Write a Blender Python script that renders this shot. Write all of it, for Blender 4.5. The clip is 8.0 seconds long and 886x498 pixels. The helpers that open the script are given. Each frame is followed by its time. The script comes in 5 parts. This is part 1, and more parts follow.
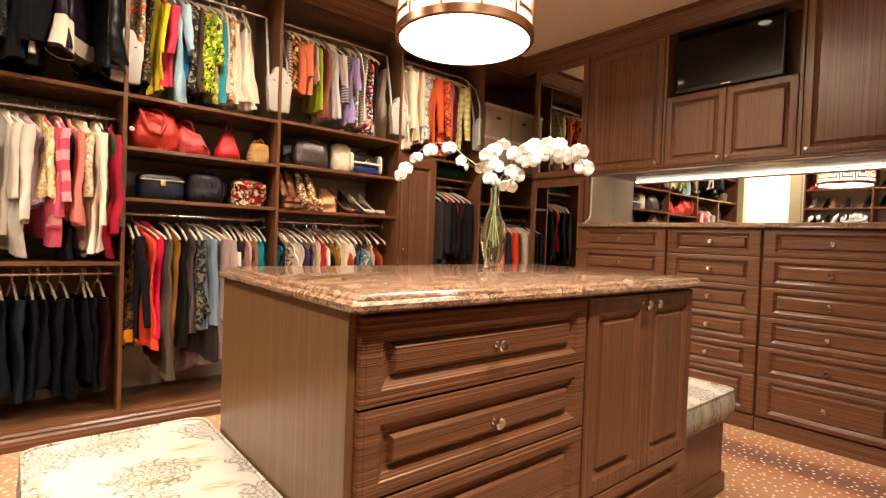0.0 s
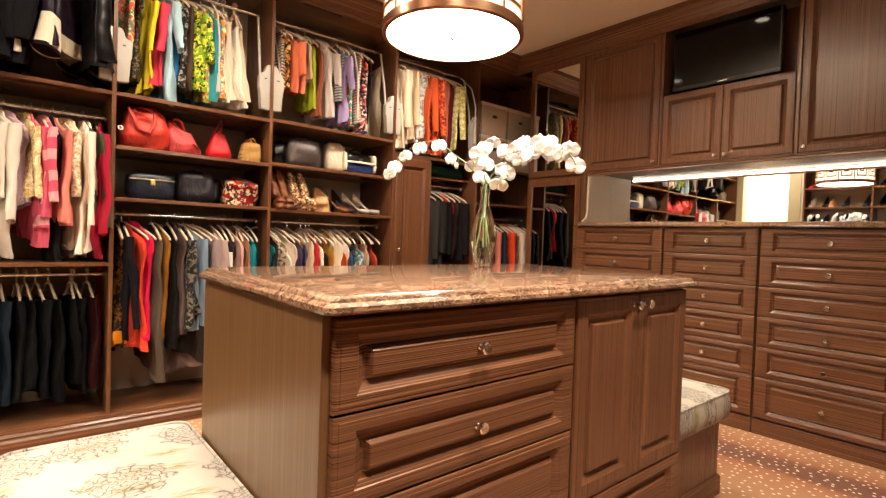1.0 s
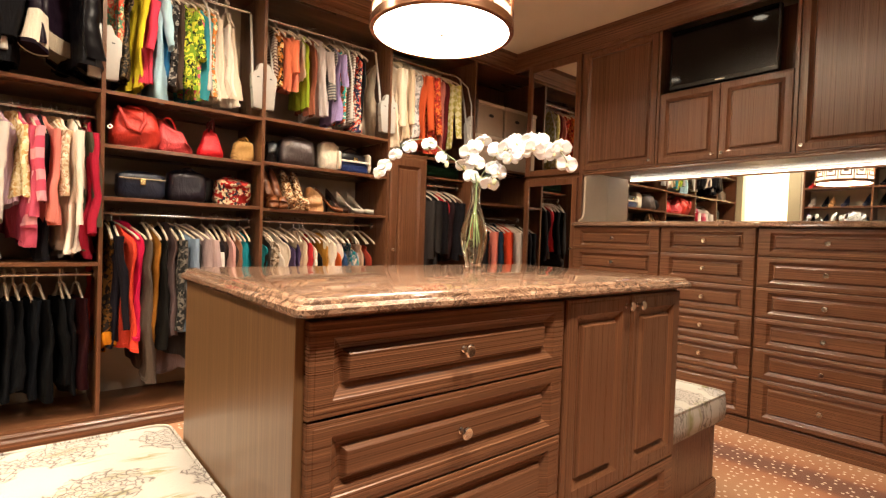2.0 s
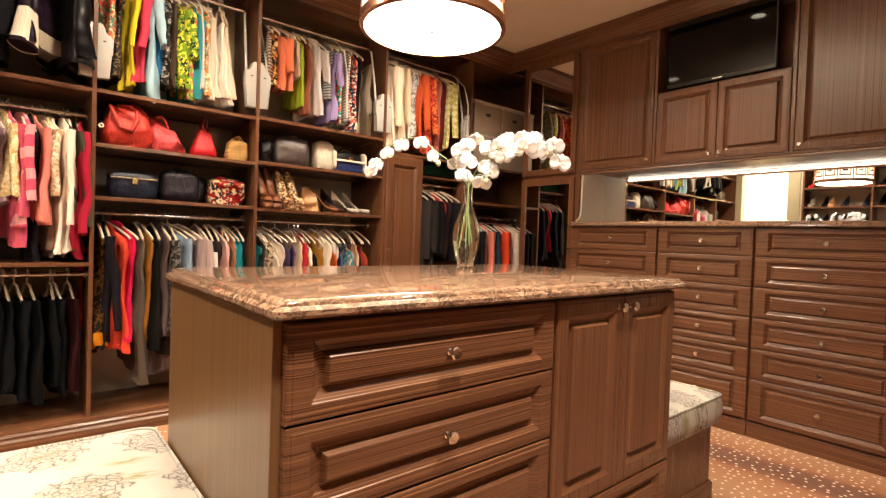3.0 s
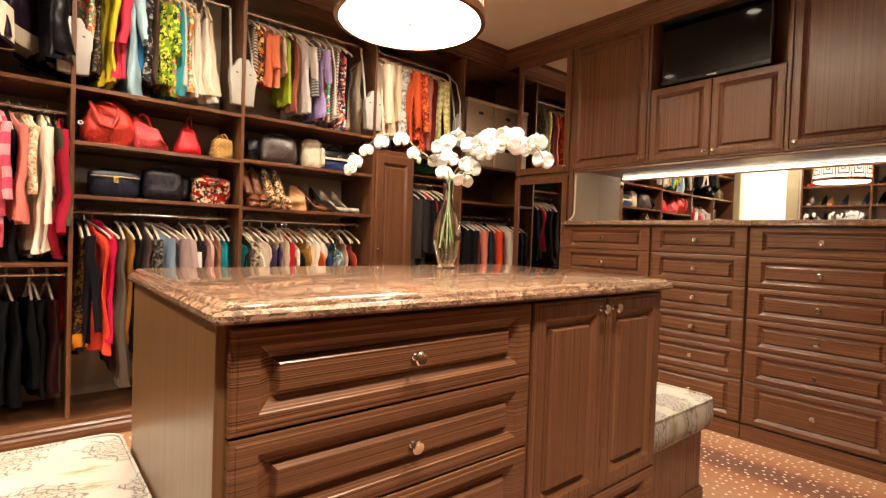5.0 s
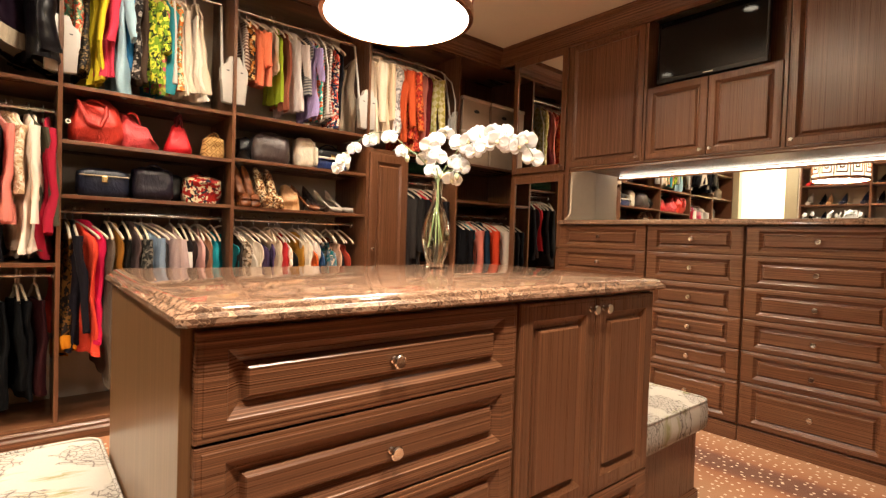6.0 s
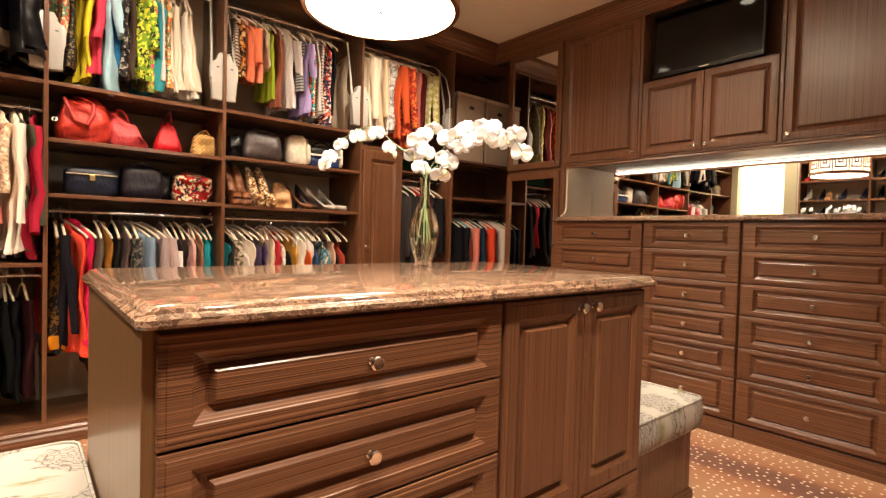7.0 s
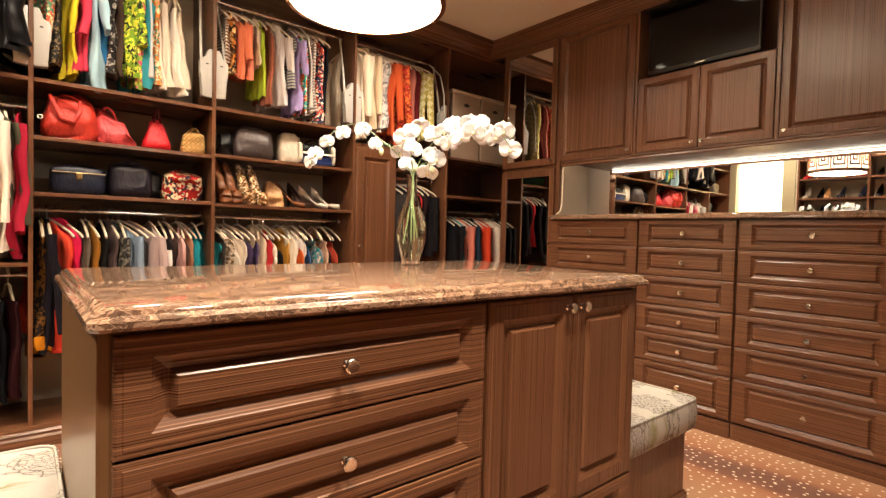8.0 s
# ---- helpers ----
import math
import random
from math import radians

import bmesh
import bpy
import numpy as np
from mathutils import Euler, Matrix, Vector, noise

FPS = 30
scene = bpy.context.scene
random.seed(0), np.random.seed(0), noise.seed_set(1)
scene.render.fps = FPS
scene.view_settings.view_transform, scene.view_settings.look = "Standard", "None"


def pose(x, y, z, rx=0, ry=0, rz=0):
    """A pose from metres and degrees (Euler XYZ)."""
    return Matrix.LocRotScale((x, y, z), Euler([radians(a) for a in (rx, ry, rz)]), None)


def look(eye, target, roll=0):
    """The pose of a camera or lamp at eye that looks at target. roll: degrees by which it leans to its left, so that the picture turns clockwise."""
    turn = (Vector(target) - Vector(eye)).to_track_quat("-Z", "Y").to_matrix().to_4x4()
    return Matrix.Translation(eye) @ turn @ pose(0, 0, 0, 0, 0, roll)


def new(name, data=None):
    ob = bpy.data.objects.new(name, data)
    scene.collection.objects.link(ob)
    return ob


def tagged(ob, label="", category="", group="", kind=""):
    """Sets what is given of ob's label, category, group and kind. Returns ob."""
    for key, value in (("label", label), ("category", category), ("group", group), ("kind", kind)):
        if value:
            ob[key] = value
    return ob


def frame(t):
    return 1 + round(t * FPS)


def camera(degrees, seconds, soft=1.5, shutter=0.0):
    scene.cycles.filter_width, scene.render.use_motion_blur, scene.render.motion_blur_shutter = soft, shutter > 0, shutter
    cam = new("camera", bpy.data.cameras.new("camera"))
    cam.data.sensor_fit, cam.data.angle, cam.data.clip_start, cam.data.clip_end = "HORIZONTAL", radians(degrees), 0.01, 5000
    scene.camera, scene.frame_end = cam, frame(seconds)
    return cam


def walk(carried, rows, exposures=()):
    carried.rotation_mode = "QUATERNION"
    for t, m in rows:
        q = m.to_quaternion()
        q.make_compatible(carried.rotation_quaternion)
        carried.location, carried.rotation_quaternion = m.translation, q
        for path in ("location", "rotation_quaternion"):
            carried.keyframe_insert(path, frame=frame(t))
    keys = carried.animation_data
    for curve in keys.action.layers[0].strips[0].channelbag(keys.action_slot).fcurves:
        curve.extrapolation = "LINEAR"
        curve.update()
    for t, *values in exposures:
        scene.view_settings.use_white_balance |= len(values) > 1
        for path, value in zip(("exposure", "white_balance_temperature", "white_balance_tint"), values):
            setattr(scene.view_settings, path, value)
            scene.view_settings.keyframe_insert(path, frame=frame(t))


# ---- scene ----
cam = camera(82.4, 8.0, soft=1.3)
PATH = [
    (0, (0.036, 0.013, 1.1), (1.326, 1.541, 1.056), 2.1),
    (0.5, (0.062, 0.011, 1.1), (1.35, 1.54, 1.056), 2.1),
    (1, (0.09, 0.011, 1.1), (1.378, 1.54, 1.056), 2.0),
    (1.5, (0.118, 0.01, 1.101), (1.405, 1.54, 1.056), 2.0),
    (3, (0.181, 0.008, 1.101), (1.466, 1.539, 1.057), 2.0),
    (3.5, (0.205, 0.006, 1.101), (1.49, 1.538, 1.056), 2.0),
    (4, (0.227, 0.005, 1.102), (1.512, 1.537, 1.057), 2.0),
    (4.5, (0.249, 0.004, 1.103), (1.533, 1.537, 1.057), 2.0),
    (6, (0.324, 0.002, 1.103), (1.607, 1.536, 1.056), 1.9),
    (6.5, (0.35, 0.001, 1.103), (1.633, 1.535, 1.052), 1.8),
    (7, (0.376, 0.0, 1.103), (1.658, 1.534, 1.047), 1.6),
    (7.5, (0.404, 0.0, 1.102), (1.686, 1.534, 1.043), 1.5),
    (8, (0.431, 0.001, 1.102), (1.713, 1.534, 1.042), 1.5),
]
walk(cam, [(t, look(eye, target, roll)) for t, eye, target, roll in PATH])

# ---- light ----
world = bpy.data.worlds.new("world")
world.use_nodes = True
world.node_tree.nodes["Background"].inputs[0].default_value = (1.0, 0.85, 0.7, 1)
world.node_tree.nodes["Background"].inputs[1].default_value = 0.02
scene.world = world
scene.view_settings.exposure = 0.0

WARM = (1.0, 0.845, 0.67)
WEST, EAST, NORTH, SOUTH, CEIL = -0.95, 3.92, 3.63, -1.9, 2.75
FACE_N, FACE_CHEST, FACE_UPPER, FACE_TALL = 3.17, 3.455, 3.575, 3.552
# The first two show in the television's reflections; the other six are added fill.
DOWNLIGHTS_AND_FILLS = [(2.20, 2.44, 30, 138), (3.15, 1.38, 6, 76), (0.75, 2.42, 27, 155), (-0.40, 2.36, 22, 155), (2.7, -0.9, 2, 138), (0.35, 0.12, 38, 120), (1.35, 0.10, 36, 120), (-0.54, 1.12, 40, 120)]


def area_lamp(name, loc, size, watts, target, shape="DISK", size_y=0.1, colour=WARM):
    d = bpy.data.lights.new(name, "AREA")
    d.shape, d.size, d.energy, d.color = shape, size, watts, colour
    if shape == "RECTANGLE":
        d.size_y = size_y
    ob = new(name, d)
    ob.matrix_world = look(loc, target)
    return ob


for lx, ly, watts, beam in DOWNLIGHTS_AND_FILLS:
    area_lamp("downlight_and_fill_lamp", (lx, ly, CEIL - 0.012), 0.16, watts, (lx, ly + 0.001, 0)).data.spread = radians(beam)


# ---- materials ----
def lin(h):
    """Linear colour from a hex string."""
    out = []
    for i in (0, 2, 4):
        c = int(h[i:i + 2], 16) / 255
        out.append(c / 12.92 if c <= 0.04045 else ((c + 0.055) / 1.055) ** 2.4)
    return (*out, 1)


class Nodes:
    def __init__(self, name):
        self.mat = bpy.data.materials.new(name)
        self.mat.use_nodes = True
        self.tree = self.mat.node_tree
        self.bsdf = self.tree.nodes["Principled BSDF"]

    def add(self, kind, **inputs):
        n = self.tree.nodes.new(kind)
        for k, v in inputs.items():
            self.put(n, k, v)
        return n

    def put(self, n, key, v):
        sock = n.inputs[int(key[1:])] if key[0] == "i" and key[1:].isdigit() else n.inputs[key.replace("_", " ")]
        if isinstance(v, bpy.types.NodeSocket):
            self.tree.links.new(v, sock)
        else:
            sock.default_value = v

    def coords(self, scale=(1, 1, 1), rot=(0, 0, 0)):
        tc = self.add("ShaderNodeTexCoord")
        mp = self.add("ShaderNodeMapping", Vector=tc.outputs["Object"])
        mp.inputs["Scale"].default_value = scale
        mp.inputs["Rotation"].default_value = rot
        return mp.outputs[0]

    def noise(self, vec, scale, detail=3.0, rough=0.5, distort=0.0):
        return self.add("ShaderNodeTexNoise", Vector=vec, Scale=scale, Detail=detail, Roughness=rough, Distortion=distort).outputs["Fac"]

    def ramp(self, fac, stops):
        n = self.add("ShaderNodeValToRGB", Fac=fac)
        while len(n.color_ramp.elements) < len(stops):
            n.color_ramp.elements.new(0.5)
        for e, (p, c) in zip(n.color_ramp.elements, stops):
            e.position, e.color = p, c if len(c) == 4 else (*c, 1)
        return n.outputs["Color"]

    def mix(self, fac, a, b, mode="MIX"):
        n = self.tree.nodes.new("ShaderNodeMix")
        n.data_type, n.blend_type = "RGBA", mode
        for s, v in ((n.inputs[0], fac), (n.inputs[6], a), (n.inputs[7], b)):
            if isinstance(v, bpy.types.NodeSocket):
                self.tree.links.new(v, s)
            else:
                s.default_value = v
        return n.outputs[2]

    def maths(self, op, a, b=0.0):
        n = self.tree.nodes.new("ShaderNodeMath")
        n.operation = op
        for s, v in zip(n.inputs, (a, b)):
            if isinstance(v, bpy.types.NodeSocket):
                self.tree.links.new(v, s)
            else:
                s.default_value = v
        return n.outputs[0]

    def bump(self, height, strength=0.3, dist=0.002):
        n = self.add("ShaderNodeBump", Height=height, Strength=strength, Distance=dist)
        self.put(self.bsdf, "Normal", n.outputs[0])

    def out(self, colour=None, rough=None, metal=None, **more):
        for k, v in (("Base_Color", colour), ("Roughness", rough), ("Metallic", metal), *more.items()):
            if v is not None:
                self.put(self.bsdf, k, v)
        return self.mat


WOODS = {}


def wood(axis):
    """Brown linear-grain laminate; axis is the way the grain runs."""
    if axis in WOODS:
        return WOODS[axis]
    n = Nodes("brown_wood_" + axis)
    along = {"x": 0, "y": 1, "z": 2}[axis]
    fine, broad, hair = [330.0] * 3, [60.0] * 3, [800.0] * 3
    fine[along], broad[along], hair[along] = 0.7, 0.4, 1.6
    if axis != "z":  # the printed foil wraps over the mouldings
        fine[1 - along], broad[1 - along], hair[1 - along] = 5.0, 2.0, 8.0
    info = n.add("ShaderNodeObjectInfo").outputs["Random"]
    shift = n.add("ShaderNodeCombineXYZ", X=n.maths("MULTIPLY", info, 7.0), Y=n.maths("MULTIPLY", info, 5.0), Z=n.maths("MULTIPLY", info, 3.0)).outputs[0]

    def moved(scale):
        v = n.add("ShaderNodeVectorMath")
        n.put(v, "i0", n.coords(scale))
        n.put(v, "i1", shift)
        return v.outputs[0]
    f = n.noise(moved(fine), 1.0, 2, 0.6)
    b = n.noise(moved(broad), 1.0, 2, 0.5)
    h = n.noise(moved(hair), 1.0, 2, 0.5)
    s = n.maths("ADD", n.maths("ADD", n.maths("MULTIPLY", f, 0.50), n.maths("MULTIPLY", h, 0.42)), n.maths("MULTIPLY", b, 0.08))
    wide = 0.06 if axis == "z" else 0.0  # upright grain is quieter
    c = n.ramp(s, [(0.36 - wide, (0.066, 0.0255, 0.0120)), (0.47 - wide / 3, (0.100, 0.0395, 0.0178)), (0.54 + wide / 3, (0.142, 0.0590, 0.0270)), (0.66 + wide, (0.29, 0.140, 0.070))])
    n.bump(f, 0.12, 0.0006)
    WOODS[axis] = n.out(c, n.ramp(s, [(0.3, (0.25,) * 3), (0.75, (0.34,) * 3)]), 0.0)
    n.bsdf.inputs["Specular IOR Level"].default_value = 0.5
    return WOODS[axis]


def melamine():
    """The flat tan-brown sheet of the island's sides, with faint upright grain."""
    n = Nodes("tan_brown_melamine")
    f = n.noise(n.coords((300, 300, 0.8)), 1.0, 2, 0.6)
    b = n.noise(n.coords((26, 26, 0.3)), 1.0, 2)
    m = n.maths("ADD", n.maths("MULTIPLY", f, 0.8), n.maths("MULTIPLY", b, 0.2))
    n.bump(f, 0.08, 0.0005)
    return n.out(n.ramp(m, [(0.30, (0.115, 0.056, 0.023)), (0.5, (0.165, 0.083, 0.034)), (0.70, (0.235, 0.126, 0.056))]), 0.30, 0.0)


def plain(name, colour, rough=0.5, metal=0.0, grain=40.0, depth=0.12, bump=0.05, **more):
    n = Nodes(name)
    v = n.coords()
    a = n.noise(v, grain, 4, 0.6)
    big = n.noise(v, grain / 14, 2)
    m = n.maths("ADD", n.maths("MULTIPLY", a, 0.5), n.maths("MULTIPLY", big, 0.5))
    lo = tuple(c * (1 - depth) for c in colour[:3])
    hi = tuple(min(1, c * (1 + depth)) for c in colour[:3])
    if bump:
        n.bump(a, bump, 0.001)
    return n.out(n.ramp(m, [(0.3, lo), (0.7, hi)]), rough, metal, **more)


def glow(name, colour, strength):
    n = Nodes(name)
    return n.out((*colour, 1), 0.5, 0.0, Emission_Color=(*colour, 1), Emission_Strength=strength)


def granite_mat():
    """Brown marble: dark and tan patches broken by a fine net of cream veins."""
    n = Nodes("brown_granite")
    v = n.coords((0.72, 1.7, 1.4), (0, 0, 0.12))
    w = n.add("ShaderNodeTexNoise", Vector=v, Scale=19.0, Detail=6.0).outputs["Color"]
    d = n.add("ShaderNodeVectorMath")
    d.operation = "MULTIPLY_ADD"
    n.put(d, "i0", w)
    n.put(d, "i1", (0.13, 0.13, 0.13))
    n.put(d, "i2", v)
    nets = []
    for scale, wide in ((46.0, 0.040), (95.0, 0.060), (190.0, 0.09)):
        e = n.add("ShaderNodeTexVoronoi", Vector=d.outputs[0], Scale=scale)
        e.feature = "DISTANCE_TO_EDGE"
        nets.append(n.ramp(e.outputs["Distance"], [(0.0, (1, 1, 1)), (wide * 0.45, (0.45,) * 3), (wide, (0, 0, 0))]))
    patch = n.add("ShaderNodeTexVoronoi", Vector=d.outputs[0], Scale=46.0)
    tone = n.add("ShaderNodeSeparateColor", Color=patch.outputs["Color"]).outputs[0]
    cloud = n.noise(d.outputs[0], 58.0, 7, 0.72)
    fade = n.noise(v, 9.0, 3)
    m = n.maths("ADD", n.maths("MULTIPLY", cloud, 0.72), n.maths("MULTIPLY", tone, 0.28))
    base = n.ramp(m, [(0.34, (0.042, 0.021, 0.0125)), (0.47, (0.078, 0.039, 0.023)), (0.57, (0.145, 0.077, 0.047)), (0.72, (0.32, 0.20, 0.130))])
    c = n.mix(n.maths("MULTIPLY", nets[2], n.maths("MULTIPLY", cloud, 0.7)), base, (0.30, 0.175, 0.11, 1))
    c = n.mix(n.maths("MULTIPLY", nets[1], n.ramp(fade, [(0.35, (0.1,) * 3), (0.62, (1, 1, 1))])), c, (0.42, 0.26, 0.165, 1))
    c = n.mix(n.maths("MULTIPLY", nets[0], 0.75), c, (0.50, 0.33, 0.215, 1))
    return n.out(c, 0.06, 0.0, Specular_IOR_Level=0.34)


def carpet_mat():
    n = Nodes("dotted_carpet")
    dots = n.add("ShaderNodeTexVoronoi", Vector=n.coords(), Scale=22.0, Randomness=0.8)
    dots.voronoi_dimensions = "2D"
    d = n.ramp(dots.outputs["Distance"], [(0.12, (1, 1, 1)), (0.17, (0, 0, 0))])
    place = n.tree.nodes.new("ShaderNodeMapping")
    place.inputs["Location"].default_value = (-3.08, 0, 0)
    n.tree.links.new(n.coords(), place.inputs["Vector"])
    band = n.add("ShaderNodeTexWave", Vector=place.outputs[0], Scale=0.36, Distortion=0.7, Detail=2.0)
    band.bands_direction = "X"
    n.put(band, "Detail_Scale", 2.0)
    base = n.ramp(band.outputs["Color"], [(0.0, (0.085, 0.024, 0.020)), (0.10, (0.12, 0.036, 0.024)), (0.24, (0.33, 0.125, 0.055)), (0.6, (0.42, 0.19, 0.090)), (1.0, (0.45, 0.24, 0.125))])
    pile = n.noise(n.coords(), 420.0, 2)
    mott = n.noise(n.coords(), 9.0, 3)
    base = n.mix(n.maths("MULTIPLY", pile, 0.5), base, (0.10, 0.04, 0.02, 1))
    base = n.mix(n.maths("MULTIPLY", mott, 0.3), base, (0.5, 0.26, 0.14, 1))
    n.bump(pile, 0.6, 0.004)
    return n.out(n.mix(d, base, (0.72, 0.58, 0.43, 1)), 0.95)


def floral_mat():
    """Cream upholstery printed with grey frilled blooms and yellow-green sprigs."""
    n = Nodes("floral_cream_fabric")
    v = n.coords()
    warp = n.add("ShaderNodeTexNoise", Vector=v, Scale=34.0, Detail=3.0).outputs["Color"]
    d = n.add("ShaderNodeVectorMath")
    d.operation = "MULTIPLY_ADD"
    n.put(d, "i0", warp)
    n.put(d, "i1", (0.040, 0.040, 0.0))
    n.put(d, "i2", v)
    bloom = n.add("ShaderNodeTexVoronoi", Vector=v, Scale=4.6, Randomness=0.6)
    bloom.voronoi_dimensions = "2D"
    off = n.tree.nodes.new("ShaderNodeVectorMath")
    off.operation = "SUBTRACT"
    n.put(off, "i0", d.outputs[0])
    n.put(off, "i1", bloom.outputs["Position"])
    xyz = n.add("ShaderNodeSeparateXYZ", Vector=off.outputs[0])
    dx, dy = n.maths("SUBTRACT", xyz.outputs[0], 0.020), n.maths("SUBTRACT", xyz.outputs[1], 0.020)
    rad = n.maths("SQRT", n.maths("ADD", n.maths("MULTIPLY", dx, dx), n.maths("MULTIPLY", dy, dy)))
    ang = n.maths("ARCTAN2", dy, dx)
    frill = n.maths("ABSOLUTE", n.maths("SINE", n.maths("ADD", n.maths("MULTIPLY", ang, 4.0), n.maths("MULTIPLY", rad, 40.0))))
    polar = n.add("ShaderNodeCombineXYZ", X=n.maths("MULTIPLY", ang, 2.3), Y=n.maths("MULTIPLY", rad, 60.0)).outputs[0]
    scale = n.add("ShaderNodeTexVoronoi", Vector=polar, Scale=1.0, Randomness=0.85)
    scale.voronoi_dimensions, scale.feature = "2D", "DISTANCE_TO_EDGE"
    line = n.ramp(scale.outputs["Distance"], [(0.0, (1, 1, 1)), (0.05, (0.9,) * 3), (0.11, (0.25,) * 3), (0.5, (0.12,) * 3)])
    reach = n.maths("ADD", rad, n.maths("MULTIPLY", frill, 0.022))
    inside = n.ramp(reach, [(0.104, (1, 1, 1)), (0.110, (0, 0, 0))])
    ink = n.maths("MULTIPLY", line, inside)
    sprig_v = n.add("ShaderNodeTexVoronoi", Vector=n.coords((1.0, 2.2, 1), (0, 0, 0.6)), Scale=4.2, Randomness=1.0)
    sprig_v.voronoi_dimensions = "2D"
    streak = n.noise(n.coords((14, 70, 1), (0, 0, 0.9)), 1.0, 3, 0.6, 1.0)
    sprig = n.maths("MULTIPLY", n.ramp(sprig_v.outputs["Distance"], [(0.10, (1, 1, 1)), (0.27, (0, 0, 0))]), n.ramp(streak, [(0.42, (0, 0, 0)), (0.6, (1, 1, 1))]))
    weave = n.noise(v, 500.0, 2)
    cream = n.ramp(weave, [(0.3, (0.40, 0.365, 0.31)), (0.7, (0.47, 0.435, 0.375))])
    c = n.mix(n.maths("MULTIPLY", sprig, 0.85), cream, (0.20, 0.19, 0.05, 1))
    c = n.mix(n.maths("MULTIPLY", ink, 0.92), c, (0.105, 0.082, 0.070, 1))
    n.bump(weave, 0.2, 0.001)
    return n.out(c, 0.8)


CHROME = Nodes("chrome").out((0.80, 0.78, 0.76, 1), 0.12, 1.0)
NICKEL = Nodes("satin_nickel").out((0.78, 0.75, 0.71, 1), 0.17, 1.0)
BRASS = Nodes("rose_brass").out((0.80, 0.50, 0.32, 1), 0.22, 1.0)
GOLD = Nodes("gold_metal").out((0.83, 0.60, 0.25, 1), 0.25, 1.0)
MIRROR = Nodes("mirror").out((0.90, 0.91, 0.90, 1), 0.015, 1.0)
GRANITE, CARPET, FLORAL = granite_mat(), carpet_mat(), floral_mat()
WALL_PAINT = plain("taupe_wall_paint", (0.50, 0.42, 0.31), 0.75, grain=60, depth=0.05)
CEIL_PAINT = plain("cream_ceiling_paint", (0.72, 0.66, 0.56), 0.85, grain=60, depth=0.04)
TRIM_PAINT = plain("khaki_trim_paint", (0.42, 0.36, 0.22), 0.5, grain=30, depth=0.05)
WHITE_PLASTIC = plain("grey_white_plastic", (0.44, 0.42, 0.38), 0.45, grain=20, depth=0.05)
BLACK_GLOSS = Nodes("black_screen").out((0.003, 0.003, 0.0035, 1), 0.06, 0.0, Specular_IOR_Level=0.3)
BLACK_PLASTIC = plain("black_plastic", (0.012, 0.012, 0.013), 0.3, grain=30, depth=0.1, bump=0)
HANGER_MAT = plain("pale_hanger", (0.55, 0.45, 0.34), 0.45, grain=30, depth=0.12)


# ---- mesh helpers ----
def root(name, loc, label, category, group="", kind=""):
    ob = new(name)
    ob.empty_display_size = 0.05
    ob.matrix_basis = Matrix.Translation(loc)
    return tagged(ob, label, category, group, kind)


def mesh_of(name, bm, mats, smooth=None):
    me = bpy.data.meshes.new(name)
    bmesh.ops.recalc_face_normals(bm, faces=bm.faces)
    if smooth is not None:
        for f in bm.faces:
            f.smooth = True
        for e in bm.edges:
            if len(e.link_faces) == 2 and e.calc_face_angle(0) > radians(smooth):
                e.smooth = False
    bm.to_mesh(me)
    bm.free()
    for m in mats if isinstance(mats, (list, tuple)) else [mats]:
        me.materials.append(m)
    return me


def part(name, bm, mats, parent=None, label="", smooth=None):
    ob = new(name, mesh_of(name, bm, mats, smooth))
    if parent is not None:
        ob.parent = parent
        if parent.type == "EMPTY":
            ob.matrix_parent_inverse = parent.matrix_basis.inverted()
    return tagged(ob, label)


def thing(name, bm, mats, label, category, group="", kind="", smooth=None):
    return tagged(part(name, bm, mats, None, "", smooth), label, category, group, kind)


def box(bm, lo, hi, bevel=0.0, mat=0):
    lo, hi = Vector(lo), Vector(hi)
    r = bmesh.ops.create_cube(bm, size=1.0, matrix=Matrix.Translation((lo + hi) / 2) @ Matrix.Diagonal((*(hi - lo), 1)))
    fs = set(f for v in r["verts"] for f in v.link_faces)
    for f in fs:
        f.material_index = mat
    if bevel:
        es = list(set(e for v in r["verts"] for e in v.link_edges))
        bmesh.ops.bevel(bm, geom=es, offset=bevel, segments=2, affect="EDGES", profile=0.5)
    return r["verts"]


def lathe(bm, prof, m=Matrix.Identity(4), seg=20, mat=0):
    """Revolves (radius, height) pairs round the local z axis."""
    rings = []
    for r, h in prof:
        if r < 1e-6:
            rings.append([bm.verts.new(m @ Vector((0, 0, h)))])
        else:
            rings.append([bm.verts.new(m @ Vector((r * math.cos(2 * math.pi * i / seg), r * math.sin(2 * math.pi * i / seg), h))) for i in range(seg)])
    for a, b in zip(rings, rings[1:]):
        for i in range(seg):
            j = (i + 1) % seg
            q = [a[i % len(a)], a[j % len(a)], b[j % len(b)], b[i % len(b)]]
            q = list(dict.fromkeys(q))
            if len(q) > 2:
                f = bm.faces.new(q)
                f.material_index = mat
    return rings


